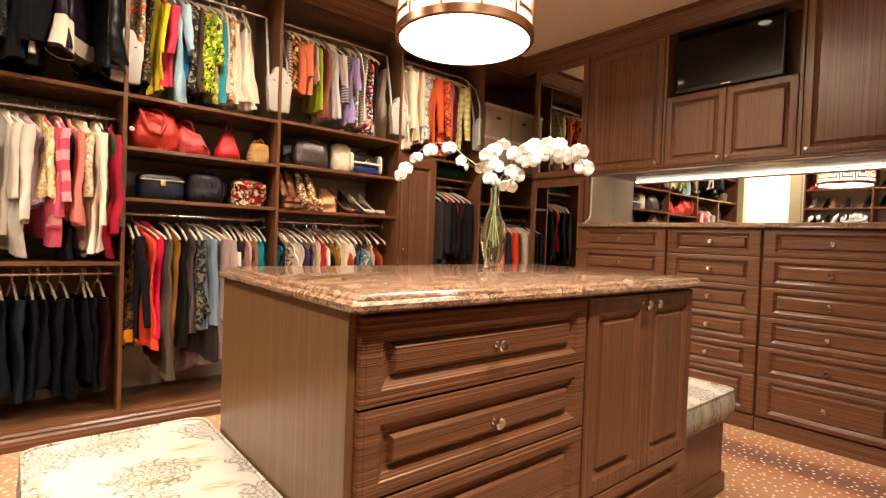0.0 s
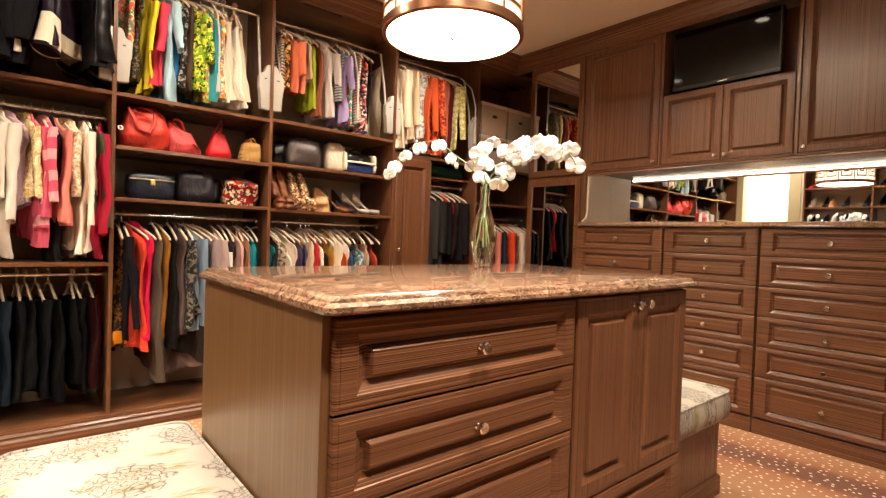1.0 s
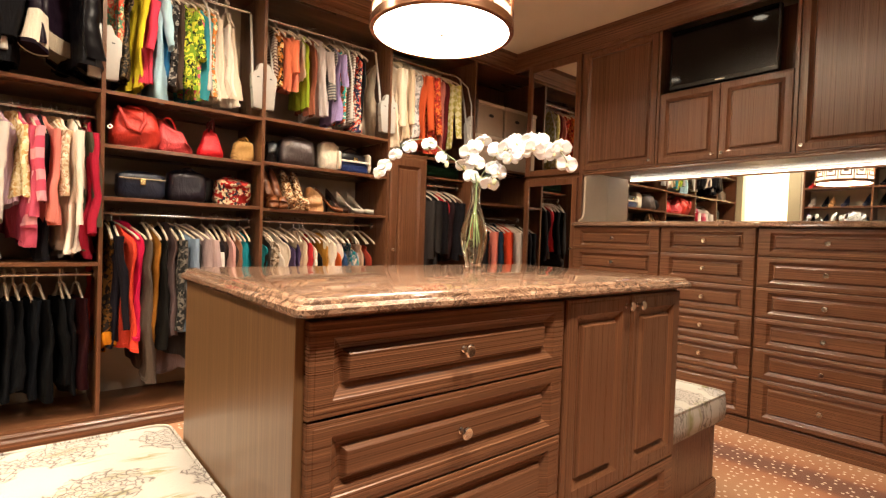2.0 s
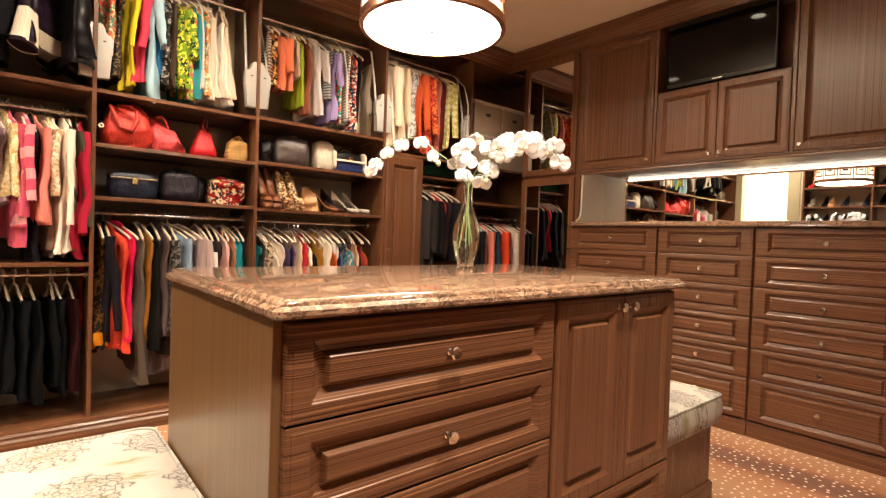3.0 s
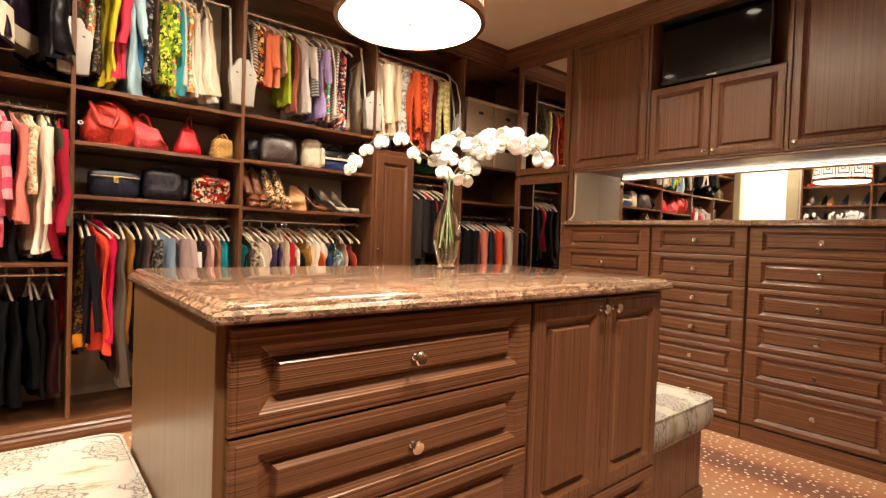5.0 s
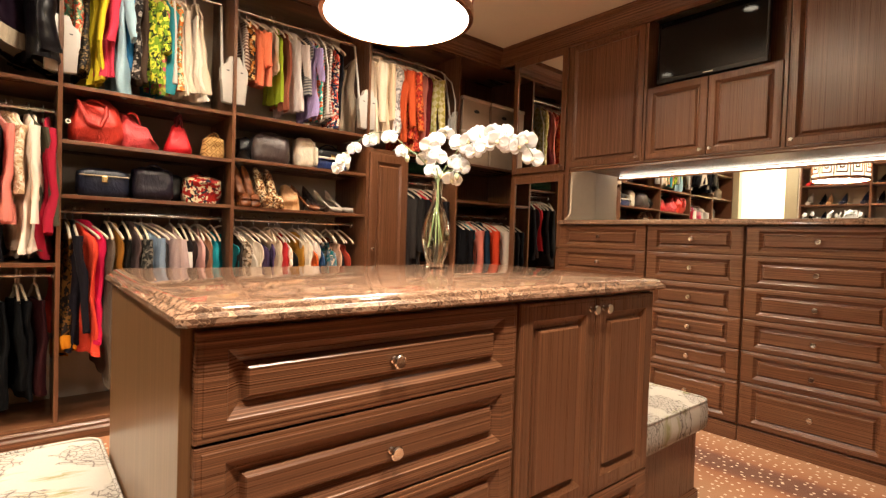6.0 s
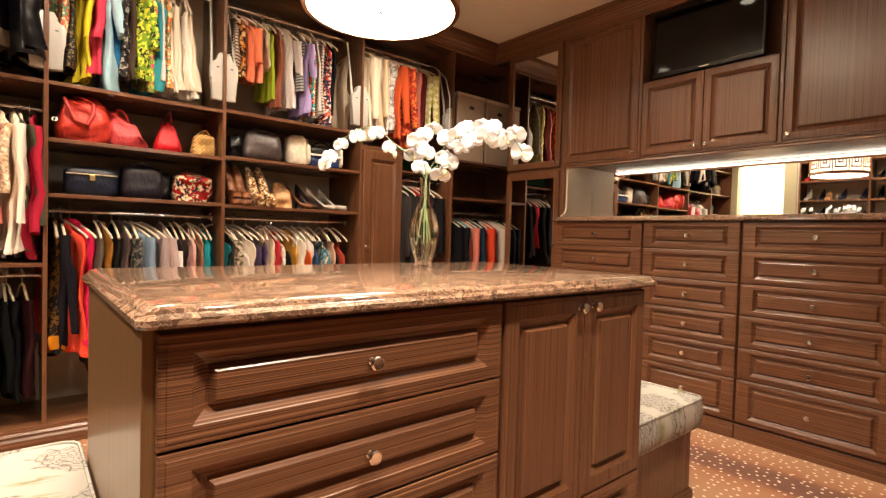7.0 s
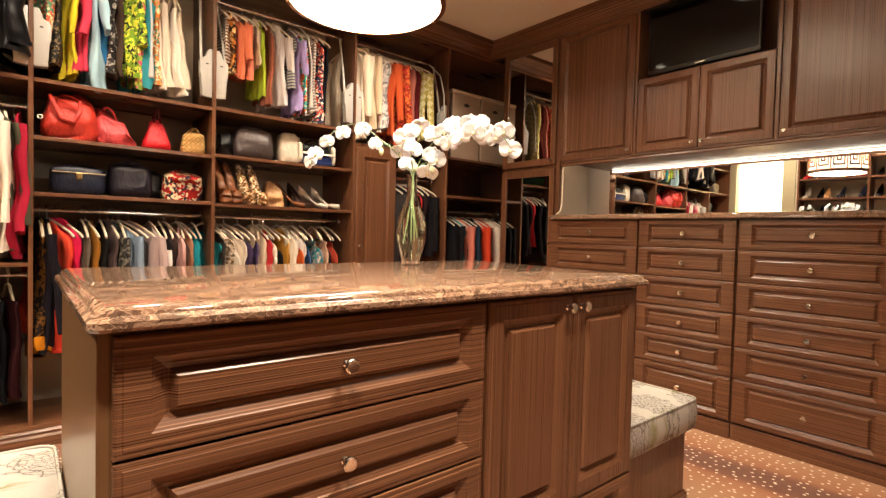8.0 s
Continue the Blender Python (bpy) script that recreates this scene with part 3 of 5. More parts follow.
def cloth(a, pattern="plain", b="000000", c="ffffff", size=1.0):
    """Woven cloth; pattern: plain, print, stripe, band, sequin, quilt, check, lattice."""
    key = (a, pattern, b, c, size)
    if key in CLOTHS:
        return CLOTHS[key]
    n = Nodes("cloth_" + pattern)
    v = n.coords()
    weave = n.noise(v, 380.0, 2)
    slub = n.noise(n.coords((30, 30, 8)), 1.0, 3)
    col = lin(a)
    if pattern == "print":
        w = n.add("ShaderNodeTexVoronoi", Vector=v, Scale=60.0 * size, Randomness=1.0)
        pick = n.add("ShaderNodeSeparateColor", Color=w.outputs["Color"]).outputs[0]
        big = n.noise(v, 34.0 * size, 3, 0.6, 0.8)
        col = n.mix(n.ramp(pick, [(0.50, (0, 0, 0)), (0.54, (1, 1, 1))]), lin(a), lin(b))
        col = n.mix(n.ramp(big, [(0.54, (0, 0, 0)), (0.57, (1, 1, 1))]), col, lin(c))
    elif pattern in ("stripe", "band"):
        w = n.add("ShaderNodeTexWave", Vector=n.coords((1, 1, 1), (0.12, 0.1, 0)), Scale=16.0 * size if pattern == "stripe" else 3.0 * size, Distortion=0.6)
        w.bands_direction = "Z"
        col = n.mix(n.ramp(w.outputs["Color"], [(0.45, (0, 0, 0)), (0.5, (1, 1, 1))]), lin(a), lin(b))
    elif pattern == "sequin":
        w = n.add("ShaderNodeTexVoronoi", Vector=v, Scale=130.0)
        pick = n.add("ShaderNodeSeparateColor", Color=w.outputs["Color"]).outputs[0]
        col = n.mix(n.ramp(pick, [(0.72, (0, 0, 0)), (0.8, (1, 1, 1))]), lin(a), lin(b))
    elif pattern == "check":
        w = n.add("ShaderNodeTexChecker", Vector=n.coords((1, 1, 1), (0.6, 0.5, 0.78)), Scale=26.0 * size)
        col = n.mix(w.outputs["Fac"], lin(a), lin(b))
    elif pattern == "lattice":
        xyz = n.add("ShaderNodeSeparateXYZ", Vector=v)
        lines = []
        for sign in ("ADD", "SUBTRACT"):
            lines.append(n.maths("ABSOLUTE", n.maths("SINE", n.maths("MULTIPLY", n.maths(sign, xyz.outputs[0], xyz.outputs[2]), 62.0 * size))))
        low = n.maths("MINIMUM", *lines)
        col = n.mix(n.ramp(low, [(0.30, (1, 1, 1)), (0.36, (0, 0, 0)), (0.62, (0, 0, 0)), (0.68, (1, 1, 1))]), lin(a), lin(b))
    shade = n.maths("MULTIPLY", slub, 0.30)
    if isinstance(col, tuple):
        dark = tuple(x * 0.62 for x in col[:3]) + (1,)
        col = n.mix(shade, col, dark)
    if pattern == "quilt":
        q = n.add("ShaderNodeTexWave", Vector=v, Scale=4.2, Distortion=0.3)
        q.bands_direction = "Z"
        n.bump(q.outputs["Fac"], 0.35, 0.005)
    else:
        crease = n.noise(n.coords((36, 36, 7)), 1.0, 4, 0.6, 0.8)
        n.bump(n.maths("ADD", n.maths("MULTIPLY", weave, 0.04), crease), 0.6, 0.018)
    CLOTHS[key] = n.out(col, 0.35 if pattern in ("sequin", "quilt") else 0.82, 0.0, Specular_IOR_Level=0.10)
    return CLOTHS[key]


# ---- hanging clothes ----
def hanger(parent, m, w=0.20, thick=0.0065, hook_mat=None):
    """A slim hanger with a chrome hook over the rod; m is the rod's point."""
    bm = bmesh.new()
    pts = [(0, -w, -0.150), (0, -w * 0.9, -0.132), (0, -w * 0.5, -0.092), (0, -0.03, -0.066), (0, 0, -0.058), (0, 0.03, -0.066), (0, w * 0.5, -0.092), (0, w * 0.9, -0.132), (0, w, -0.150)]
    tube(bm, [m @ Vector(p) for p in pts], thick, 6)
    h = part("hanger", bm, HANGER_MAT, parent, "slim pale hanger", smooth=50)
    bm = bmesh.new()
    arc = [(0, 0, -0.058), (0, 0, -0.036)] + [(0, 0.019 * math.sin(a), 0.019 * math.cos(a) - 0.001) for a in [radians(x) for x in (165, 120, 70, 20, -30, -80, -110)]]
    tube(bm, [m @ Vector(p) for p in arc], 0.0048 if hook_mat else 0.0022, 6)
    part("hook", bm, hook_mat or CHROME, h, "pale moulded hook" if hook_mat else "chrome hook", smooth=50)


def drape(bm, m, levels, phase, fold, seg=44, mat=0, start=0.0):
    """A closed hanging shape from (z, half width, half depth, y offset, x offset) levels with folds that deepen downwards."""
    rings = []
    n = len(levels)
    for k, (z, hw, hd, oy, ox) in enumerate(levels):
        f = start + (1 - start) * k / (n - 1)
        ring = []
        for i in range(seg):
            a = 2 * math.pi * i / seg
            ca, sa = math.cos(a), math.sin(a)
            y = hw * math.copysign(abs(sa) ** 0.8, sa)
            x = hd * math.copysign(abs(ca) ** 0.6, ca)
            rip = fold * (0.12 + f) * (math.sin(y * 46 + phase + 1.2 * f) + 0.6 * math.sin(y * 83 + phase * 2.3) * f + 0.55 * math.sin(y * 150 + phase * 4.1 + 3 * noise.noise((phase, z * 4, 0))))
            nz = noise.noise((y * 9 + phase, z * 5, x * 10)) * 0.022 + noise.noise((y * 22 + phase, z * 13, x * 20)) * 0.010
            dz = f * f * (0.010 * math.sin(y * 30 + phase) + y * 0.28 * math.sin(phase * 3.7))
            sw = noise.noise((phase * 3, z * 3.5, y * 3)) * 0.030 * f
            ring.append(bm.verts.new(m @ Vector((x + rip + ox + nz + sw, y + oy + nz * 0.6 * f + sw * 0.5, z + dz))))
        rings.append(ring)
    for a, b in zip(rings, rings[1:]):
        for i in range(seg):
            bm.faces.new((a[i], a[(i + 1) % seg], b[(i + 1) % seg], b[i])).material_index = mat
    bm.faces.new(rings[0]).material_index = mat
    last = rings[-1]
    mid = [bm.verts.new(m @ (m.inverted() @ v.co + Vector((0, 0, 0.02)))) for v in last]
    for i in range(seg):
        bm.faces.new((last[i], last[(i + 1) % seg], mid[(i + 1) % seg], mid[i])).material_index = mat
    bm.faces.new(mid).material_index = mat


RNG = random.Random(11)


def garment(x, y, rod, hem, mat, label, kind="shirt", turn=0.0, w=0.19, depth=0.022, sleeve=0.0, cuff=None, fold=0.006, group="clothes on the rods", drop=0.0, hem_band=None):
    """One garment on its hanger. kind: shirt, coat, dress, top, trousers, skirt."""
    names = {"shirt": "hanging_shirt", "coat": "hanging_coat", "dress": "hanging_dress", "top": "hanging_blouse", "trousers": "hanging_trousers", "skirt": "hanging_skirt"}
    turn = max(-40, min(48, turn))
    x -= w * math.sin(radians(turn)) * 0.85
    r = root(names[kind], (x, y, rod), label, {"shirt": "shirt", "coat": "coat", "dress": "dress", "top": "top", "trousers": "trousers", "skirt": "skirt"}[kind], group)
    m = Matrix.Translation((x, y, rod)) @ Matrix.Rotation(radians(turn), 4, "Z")
    hanger(r, m, (w * 0.45 if kind in ("trousers", "skirt") else w + (0.022 if drop else 0.0)), 0.0065, HANGER_MAT if kind in ("trousers", "skirt") else None)
    ph = RNG.uniform(0, 6.28)
    length = rod - hem
    lev = []
    sway = RNG.uniform(-0.012, 0.012)
    if kind in ("trousers", "skirt"):
        top = -0.115 - drop
        for k in range(10):
            f = k / 9
            z = top - (length + top) * f
            flare = (0.95 + 0.12 * f) if kind == "trousers" else (0.75 + 0.5 * f)
            lev.append((z, w * 0.72 * flare, depth * (0.8 + 0.35 * f), 0.01 * math.sin(4 * f + ph), sway * f))
        fold *= 1.5 if kind == "skirt" else 0.8
    else:
        prof = [(-0.045, 0.045, 0.35), (-0.060, 0.075, 0.55), (-0.085, 0.55 * w, 0.70), (-0.120, 0.90 * w, 0.85), (-0.150, 1.02 * w, 0.95), (-0.20, 1.04 * w, 1.0)]
        lev = [(a - drop, b, depth * c, 0, 0) for a, b, c in prof]
        flare = {"shirt": 1.0, "coat": 1.08, "dress": 1.10, "top": 0.92}[kind] + RNG.uniform(-0.14, 0.10)
        for k in range(1, 10):
            f = k / 9
            waist = 1 - 0.10 * math.sin(math.pi * min(1, f * 1.4)) if kind != "coat" else 1
            lev.append((-0.20 - drop - (length - 0.20 - drop) * f, w * (1.04 * waist + (flare - 1) * f), depth * (1 + 0.35 * f), 0.012 * math.sin(3 * f + ph), sway * f))
    bm = bmesh.new()
    drape(bm, m, lev, ph, fold)
    part("cloth", bm, mat, r, smooth=70)
    if hem_band is not None:
        bm = bmesh.new()
        z, a, b, oy, ox = lev[-1]
        drape(bm, m, [(z + 0.075, a * 1.01, b * 1.02 + 0.003, oy, ox), (z + 0.035, a * 1.02, b * 1.03 + 0.004, oy, ox), (z - 0.004, a * 1.02, b * 1.04 + 0.004, oy, ox)], ph, fold, start=0.92)
        part("hem_band", bm, hem_band, r, "contrasting hem band", smooth=70)
    if sleeve:
        for s in (-1, 1):
            bm = bmesh.new()
            ox = RNG.uniform(-0.02, 0.025)
            L = sleeve * RNG.uniform(0.9, 1.05)
            rad = 0.052 if kind == "coat" else 0.040
            sl = []
            for k in range(9):
                f = k / 8
                sl.append((-0.125 - drop - L * f, rad * (0.9 - 0.30 * f), max(0.018, depth * (1.15 - 0.25 * f)), s * (w * 1.0 + 0.004 + 0.025 * f), ox * f * 1.6 + 0.008))
            drape(bm, m, sl, ph + s, 0.003, 16)
            part("sleeve", bm, mat, r, smooth=70)
            if cuff is not None and s == -1:
                bm = bmesh.new()
                z, a, b, oy, oxx = sl[-1]
                drape(bm, m, [(z + 0.15, a * 1.22, b * 1.12, oy, oxx * 0.8), (z + 0.07, a * 1.45, b * 1.12, oy, oxx * 0.9), (z - 0.015, a * 1.60, b * 1.10, oy, oxx)], ph, 0.001, 20, start=0.9)
                part("cuff", bm, cuff, r, "pale turned-back cuff", smooth=70)
                bm = bmesh.new()
                drape(bm, m, [(z - 0.010, a * 1.62, b * 1.14, oy, oxx), (z - 0.022, a * 1.62, b * 1.14, oy, oxx)], ph, 0.001, 20, start=0.97)
                part("cuff_edging", bm, mat, r, "dark edging", smooth=70)
    return r


def rod(x0, x1, y, z, label="polished chrome hanging rod between two closet panels"):
    r = root("hanging_rod", ((x0 + x1) / 2, y, z), label, "closet rod", "hanging rods")
    bm = bmesh.new()
    tube(bm, [(x0 + 0.004, y, z - 0.013), (x1 - 0.004, y, z - 0.013)], 0.0125, 12)
    part("bar", bm, CHROME, r, smooth=50)
    for x, n in ((x0, 1), (x1, -1)):
        bm = bmesh.new()
        lathe(bm, [(0, 0), (0.022, 0), (0.022, 0.004), (0.016, 0.009), (0, 0.009)], Matrix.Translation((x, y, z - 0.013)) @ Vector((n, 0, 0)).to_track_quat("Z", "Y").to_matrix().to_4x4(), 16)
        part("flange", bm, CHROME, r, smooth=40)


def pull_down(x0, x1, y, z, hand=0.55):
    """A pull-down rod: two side housings, two arms, the cross bar and a hanging pull handle."""
    r = root("pull_down_rod", ((x0 + x1) / 2, y, z), "pull-down closet rod with grey-white side housings and a hanging handle", "closet rod", "pull-down rods")
    for x, n in ((x0, 1), (x1, -1)):
        bm = bmesh.new()
        plate = [(0.0, 1.862), (0.056, 1.868), (0.058, 1.985), (0.068, 1.995), (0.069, 2.070), (0.058, 2.088), (0.034, 2.094), (0.032, 2.122), (0.024, 2.126), (0.022, 2.142), (0.0, 2.145)]
        bar(bm, [(x + n * a, b) for a, b in plate], "y", 3.178, 3.222)
        bmesh.ops.bevel(bm, geom=list(bm.edges), offset=0.004, segments=2, affect="EDGES", profile=0.5)
        hs = part("housing", bm, WHITE_PLASTIC, r, "grey-white plastic housing", smooth=40)
        bm = bmesh.new()
        box(bm, (x + n * 0.030 - 0.007, 3.1765, 2.052), (x + n * 0.030 + 0.007, 3.180, 2.058))
        part("slot", bm, BLACK_PLASTIC, hs, "small dark slot")
        bm = bmesh.new()
        tube(bm, [(x + n * 0.056, 3.205, 2.06), (x + n * 0.052, 3.235, 2.2), (x + n * 0.034, y, z - 0.013)], 0.0085, 8)
        part("arm", bm, WHITE_PLASTIC, r, smooth=50)
    bm = bmesh.new()
    tube(bm, [(x0 + 0.024, y, z - 0.013), (x1 - 0.024, y, z - 0.013)], 0.0125, 12)
    part("bar", bm, CHROME, r, smooth=50)
    xm = x0 + (x1 - x0) * hand
    bm = bmesh.new()
    tube(bm, [(xm, y - 0.02, z - 0.02), (xm, y - 0.16, z - 0.14), (xm, 3.115, z - 0.30), (xm, 3.11, z - 0.52)], 0.0055, 6)
    h = part("pull_handle", bm, WHITE_PLASTIC, r, smooth=50)
    bm = bmesh.new()
    lathe(bm, [(0, 0.10), (0.009, 0.10), (0.011, 0.05), (0.015, 0.0), (0.013, -0.005), (0, -0.005)], Matrix.Translation((xm, 3.11, z - 0.60)), 12)
    part("grip", bm, WHITE_PLASTIC, h, "white grip", smooth=50)


TOPROD, YR = 2.50, 3.36
pull_down(PANELS[1] + 0.01, PANELS[2] - 0.01, 3.33, TOPROD, 0.45)
pull_down(PANELS[2] + 0.01, PANELS[3] - 0.01, 3.33, TOPROD, 0.60)
pull_down(PANELS[3] + 0.01, PANELS[4] - 0.01, 3.33, TOPROD, 0.62)
pull_down(PANELS[4] + 0.01, PANELS[5] - 0.01, 3.33, TOPROD, 0.9)
rod(PANELS[1] + 0.01, PANELS[2] - 0.01, YR, 1.70)
rod(PANELS[1] + 0.01, PANELS[2] - 0.01, YR, 0.85)
rod(PANELS[2] + 0.01, PANELS[3] - 0.01, YR, 1.185)
rod(PANELS[3] + 0.01, PANELS[4] - 0.01, YR, 1.185)
rod(2.60, PANELS[5] - 0.01, YR, 1.55)
rod(PANELS[5] + 0.01, 3.90, YR, 1.31)

# top bay of coats
for x, hem, mat, lab, cuff, turn in (
    (-0.16, 1.86, cloth("060507", "sequin", "2c2826"), "black sequined jacket on a pull-down rod", None, 12),
    (-0.06, 1.90, cloth("08070a", "sequin", "45403a"), "black sequined jacket on a pull-down rod", None, 14),
    (0.03, 1.84, cloth("0b0a0e"), "plain black wool coat", None, 8),
    (0.10, 1.86, cloth("0a090c"), "plain black wool coat", None, 10),
    (0.205, 1.93, cloth("1c121c", "quilt"), "dark plum quilted jacket with wide cream cuffs and hem", cloth("d8ccb8"), -36),
    (0.375, 1.90, cloth("0c0a0d", "quilt"), "dark quilted jacket on a pull-down rod", None, 8),
):
    garment(x, 3.33, TOPROD, hem, mat, lab, "coat", turn, 0.20, 0.040, 0.44, cuff, hem_band=cloth("a89c88") if cuff else None)
# middle rod of blouses and knits
MID = [
    (-0.20, 0.98, "d9cdbd", "plain", 0, 0, "pale oatmeal cardigan"), (-0.14, 1.0, "e8dfd0", "plain", 0, 0, "cream blouse"), (-0.08, 0.96, "bdb6ac", "plain", 0, 0, "pale grey blouse"),
    (0.005, 1.01, "cfc7bc", "quilt", 0, 0, "silvery satin jacket"), (0.050, 0.97, "c6c1b8", "quilt", 0, 0, "pale silver satin jacket"), (0.105, 1.15, "b79aa6", "plain", 0, 0, "dusty pink knitted sweater"),
    (0.145, 1.19, "e2cf9d", "print", "caa56a", "f3e6c4", "cream flowered blouse"), (0.170, 1.02, "c4546c", "plain", 0, 0, "deep rose blouse"), (0.200, 1.04, "dc98a0", "band", "c8506a", 0, "rose and pale pink striped blouse"),
    (0.235, 0.94, "141216", "plain", 0, 0, "black cardigan"), (0.265, 1.12, "da8478", "plain", 0, 0, "salmon ruffled blouse"), (0.300, 1.13, "d8c3a2", "print", "b99a78", "efe3ce", "beige flowered blouse"),
    (0.335, 0.99, "eed3bd", "plain", 0, 0, "pale peach blouse"), (0.365, 0.93, "f0e2d2", "plain", 0, 0, "white cotton blouse"), (0.385, 1.00, "ecdccb", "plain", 0, 0, "cream ruffled blouse"),
    (0.402, 1.0, "4c4a39", "plain", 0, 0, "olive shirt"), (0.420, 0.97, "a11f36", "plain", 0, 0, "crimson blouse")]
for x, hem, a, pat, b, c, lab in MID:
    garment(x, YR, 1.70, hem, cloth(a, pat, b or "000000", c or "ffffff"), lab + " on a hanger", "shirt", 38 if lab.startswith("dusty") else RNG.uniform(4, 26), RNG.uniform(0.145, 0.19), 0.018, RNG.choice((0, 0.36, 0.46, 0.5)), None, 0.007)
# trousers on the low rod
for i, (x, a, hem) in enumerate(((-0.19, "06080c", 0.26), (-0.12, "07080c", 0.24), (-0.05, "0c121c", 0.24), (0.01, "0a0f17", 0.22), (0.065, "141e2a", 0.26), (0.12, "08090c", 0.23), (0.175, "06070a", 0.24), (0.23, "080b10", 0.24), (0.28, "060709", 0.24), (0.335, "050608", 0.26), (0.385, "07080b", 0.25), (0.43, "24080c", 0.28))):
    garment(x, YR, 0.85, hem, cloth(a), "dark denim trousers folded over a pale hanger" if i < 11 else "dark red trousers on a pale hanger", "trousers", RNG.uniform(5, 24), 0.20, 0.020, drop=0.02, fold=0.004)
# bay of summer tops
TOP_B = [
    (0.545, 1.95, "5f8f72", "print", "e0563e", "e6d8a8", "green and coral flowered blouse", "top"), (0.580, 1.86, "17130f", "sequin", "6d5a3c", 0, "black beaded top", "top"),
    (0.640, 1.84, "cdb92c", "plain", 0, 0, "bright yellow blouse", "shirt"), (0.685, 1.90, "c83a50", "plain", 0, 0, "coral pink blouse", "shirt"), (0.730, 1.83, "9fc0cc", "plain", 0, 0, "pale blue blouse", "shirt"),
    (0.775, 1.93, "2b6fa0", "plain", 0, 0, "blue camisole", "top"), (0.805, 1.94, "34302f", "print", "9b938a", "1a1716", "grey and black printed blouse", "top"), (0.84, 1.90, "4a3a30", "plain", 0, 0, "dark taupe top", "top"),
    (0.890, 1.93, "76982f", "print", "d9d84a", "2e3a24", "lime green flowered blouse", "shirt"), (0.935, 1.87, "82a040", "print", "e8e36a", "e05a78", "lime and pink flowered blouse", "top"), (0.975, 1.86, "3a8f98", "plain", 0, 0, "turquoise top", "top"),
    (1.005, 1.92, "d9803e", "print", "e9d9b0", "5f8f72", "orange flowered top", "top"), (1.045, 1.86, "e9dcc8", "plain", 0, 0, "cream pleated skirt", "skirt"), (1.085, 1.87, "e4d5c0", "plain", 0, 0, "cream pleated skirt", "skirt"),
    (1.125, 1.87, "efe4d4", "plain", 0, 0, "ivory pleated skirt", "skirt"), (1.165, 1.93, "d7c6b0", "plain", 0, 0, "beige camisole", "skirt")]
for x, hem, a, pat, b, c, lab, kind in TOP_B:
    garment(x, 3.33, TOPROD, hem, cloth(a, pat, b or "000000", c or "ffffff"), lab + " on a pull-down rod", kind, RNG.uniform(5, 26), RNG.uniform(0.12, 0.165), 0.017, 0.26 if kind == "shirt" else 0, None, 0.011, drop=RNG.uniform(0.0, 0.05))
TOP_C = [
    (1.385, 2.12, "6a5248", "stripe", "b8a898", 0, "brown and white striped top", "top"), (1.43, 2.06, "3a2b20", "print", "c77b34", "e6c48a", "brown and orange printed blouse", "top"), (1.475, 2.05, "df7a57", "plain", 0, 0, "salmon ruffled top", "shirt"),
    (1.525, 2.04, "e48b6c", "plain", 0, 0, "peach ruffled top", "top"), (1.565, 2.12, "d8c8ae", "plain", 0, 0, "beige top", "top"), (1.610, 1.94, "93a52c", "plain", 0, 0, "lime green camisole", "top"), (1.66, 1.91, "8a4f3c", "plain", 0, 0, "rust brown top", "top"),
    (1.76, 1.90, "c9c0bb", "plain", 0, 0, "pale grey tee shirt", "shirt"), (1.805, 2.0, "4c4e54", "stripe", "94908a", 0, "dark striped blouse", "top"), (1.845, 1.87, "a08fc0", "plain", 0, 0, "lavender blouse", "shirt"),
    (1.895, 1.88, "d8622f", "print", "3fa89a", "e8e0d0", "orange and teal printed top", "top"), (1.94, 1.87, "c4b8b0", "stripe", "8a7e74", 0, "grey striped blouse", "top"), (1.99, 1.86, "2a2c44", "print", "b84a3a", "d8cdb8", "navy patterned blouse", "top"), (2.04, 1.90, "101014", "plain", 0, 0, "black top", "top")]
for x, hem, a, pat, b, c, lab, kind in TOP_C:
    garment(x, 3.33, TOPROD, hem, cloth(a, pat, b or "000000", c or "ffffff"), lab + " on a pull-down rod", kind, 44 if lab.startswith("pale grey") else RNG.uniform(-8, 22), RNG.uniform(0.11, 0.15), 0.017, 0.22 if kind == "shirt" else 0, None, 0.010, drop=RNG.uniform(0.01, 0.06))
TOP_D = [
    (2.30, 1.78, "dccbb2", "plain", 0, 0, "cream draped blouse", "shirt"), (2.36, 1.80, "e4d6c0", "plain", 0, 0, "ivory blouse", "shirt"), (2.42, 1.84, "d6c0a0", "plain", 0, 0, "beige blouse", "shirt"), (2.47, 1.86, "e8dccb", "plain", 0, 0, "cream ruffled blouse", "top"),
    (2.53, 1.86, "8d8a88", "print", "d8d2cc", "b8b0a8", "grey printed blouse", "top"), (2.58, 1.86, "c4552e", "plain", 0, 0, "orange blouse", "shirt"), (2.64, 1.82, "b83a2a", "print", "d8743a", "7a2a20", "red printed blouse", "shirt"),
    (2.70, 1.80, "c2412f", "print", "8a2a22", "e08a5a", "brick red printed blouse", "top"), (2.76, 1.84, "b56a5e", "plain", 0, 0, "dusty rose blouse", "top"), (2.81, 1.84, "5a1a1c", "plain", 0, 0, "dark red blouse", "top"), (2.88, 1.80, "b5ac62", "check", "d6cfa0", 0, "yellow and cream striped cardigan", "shirt")]
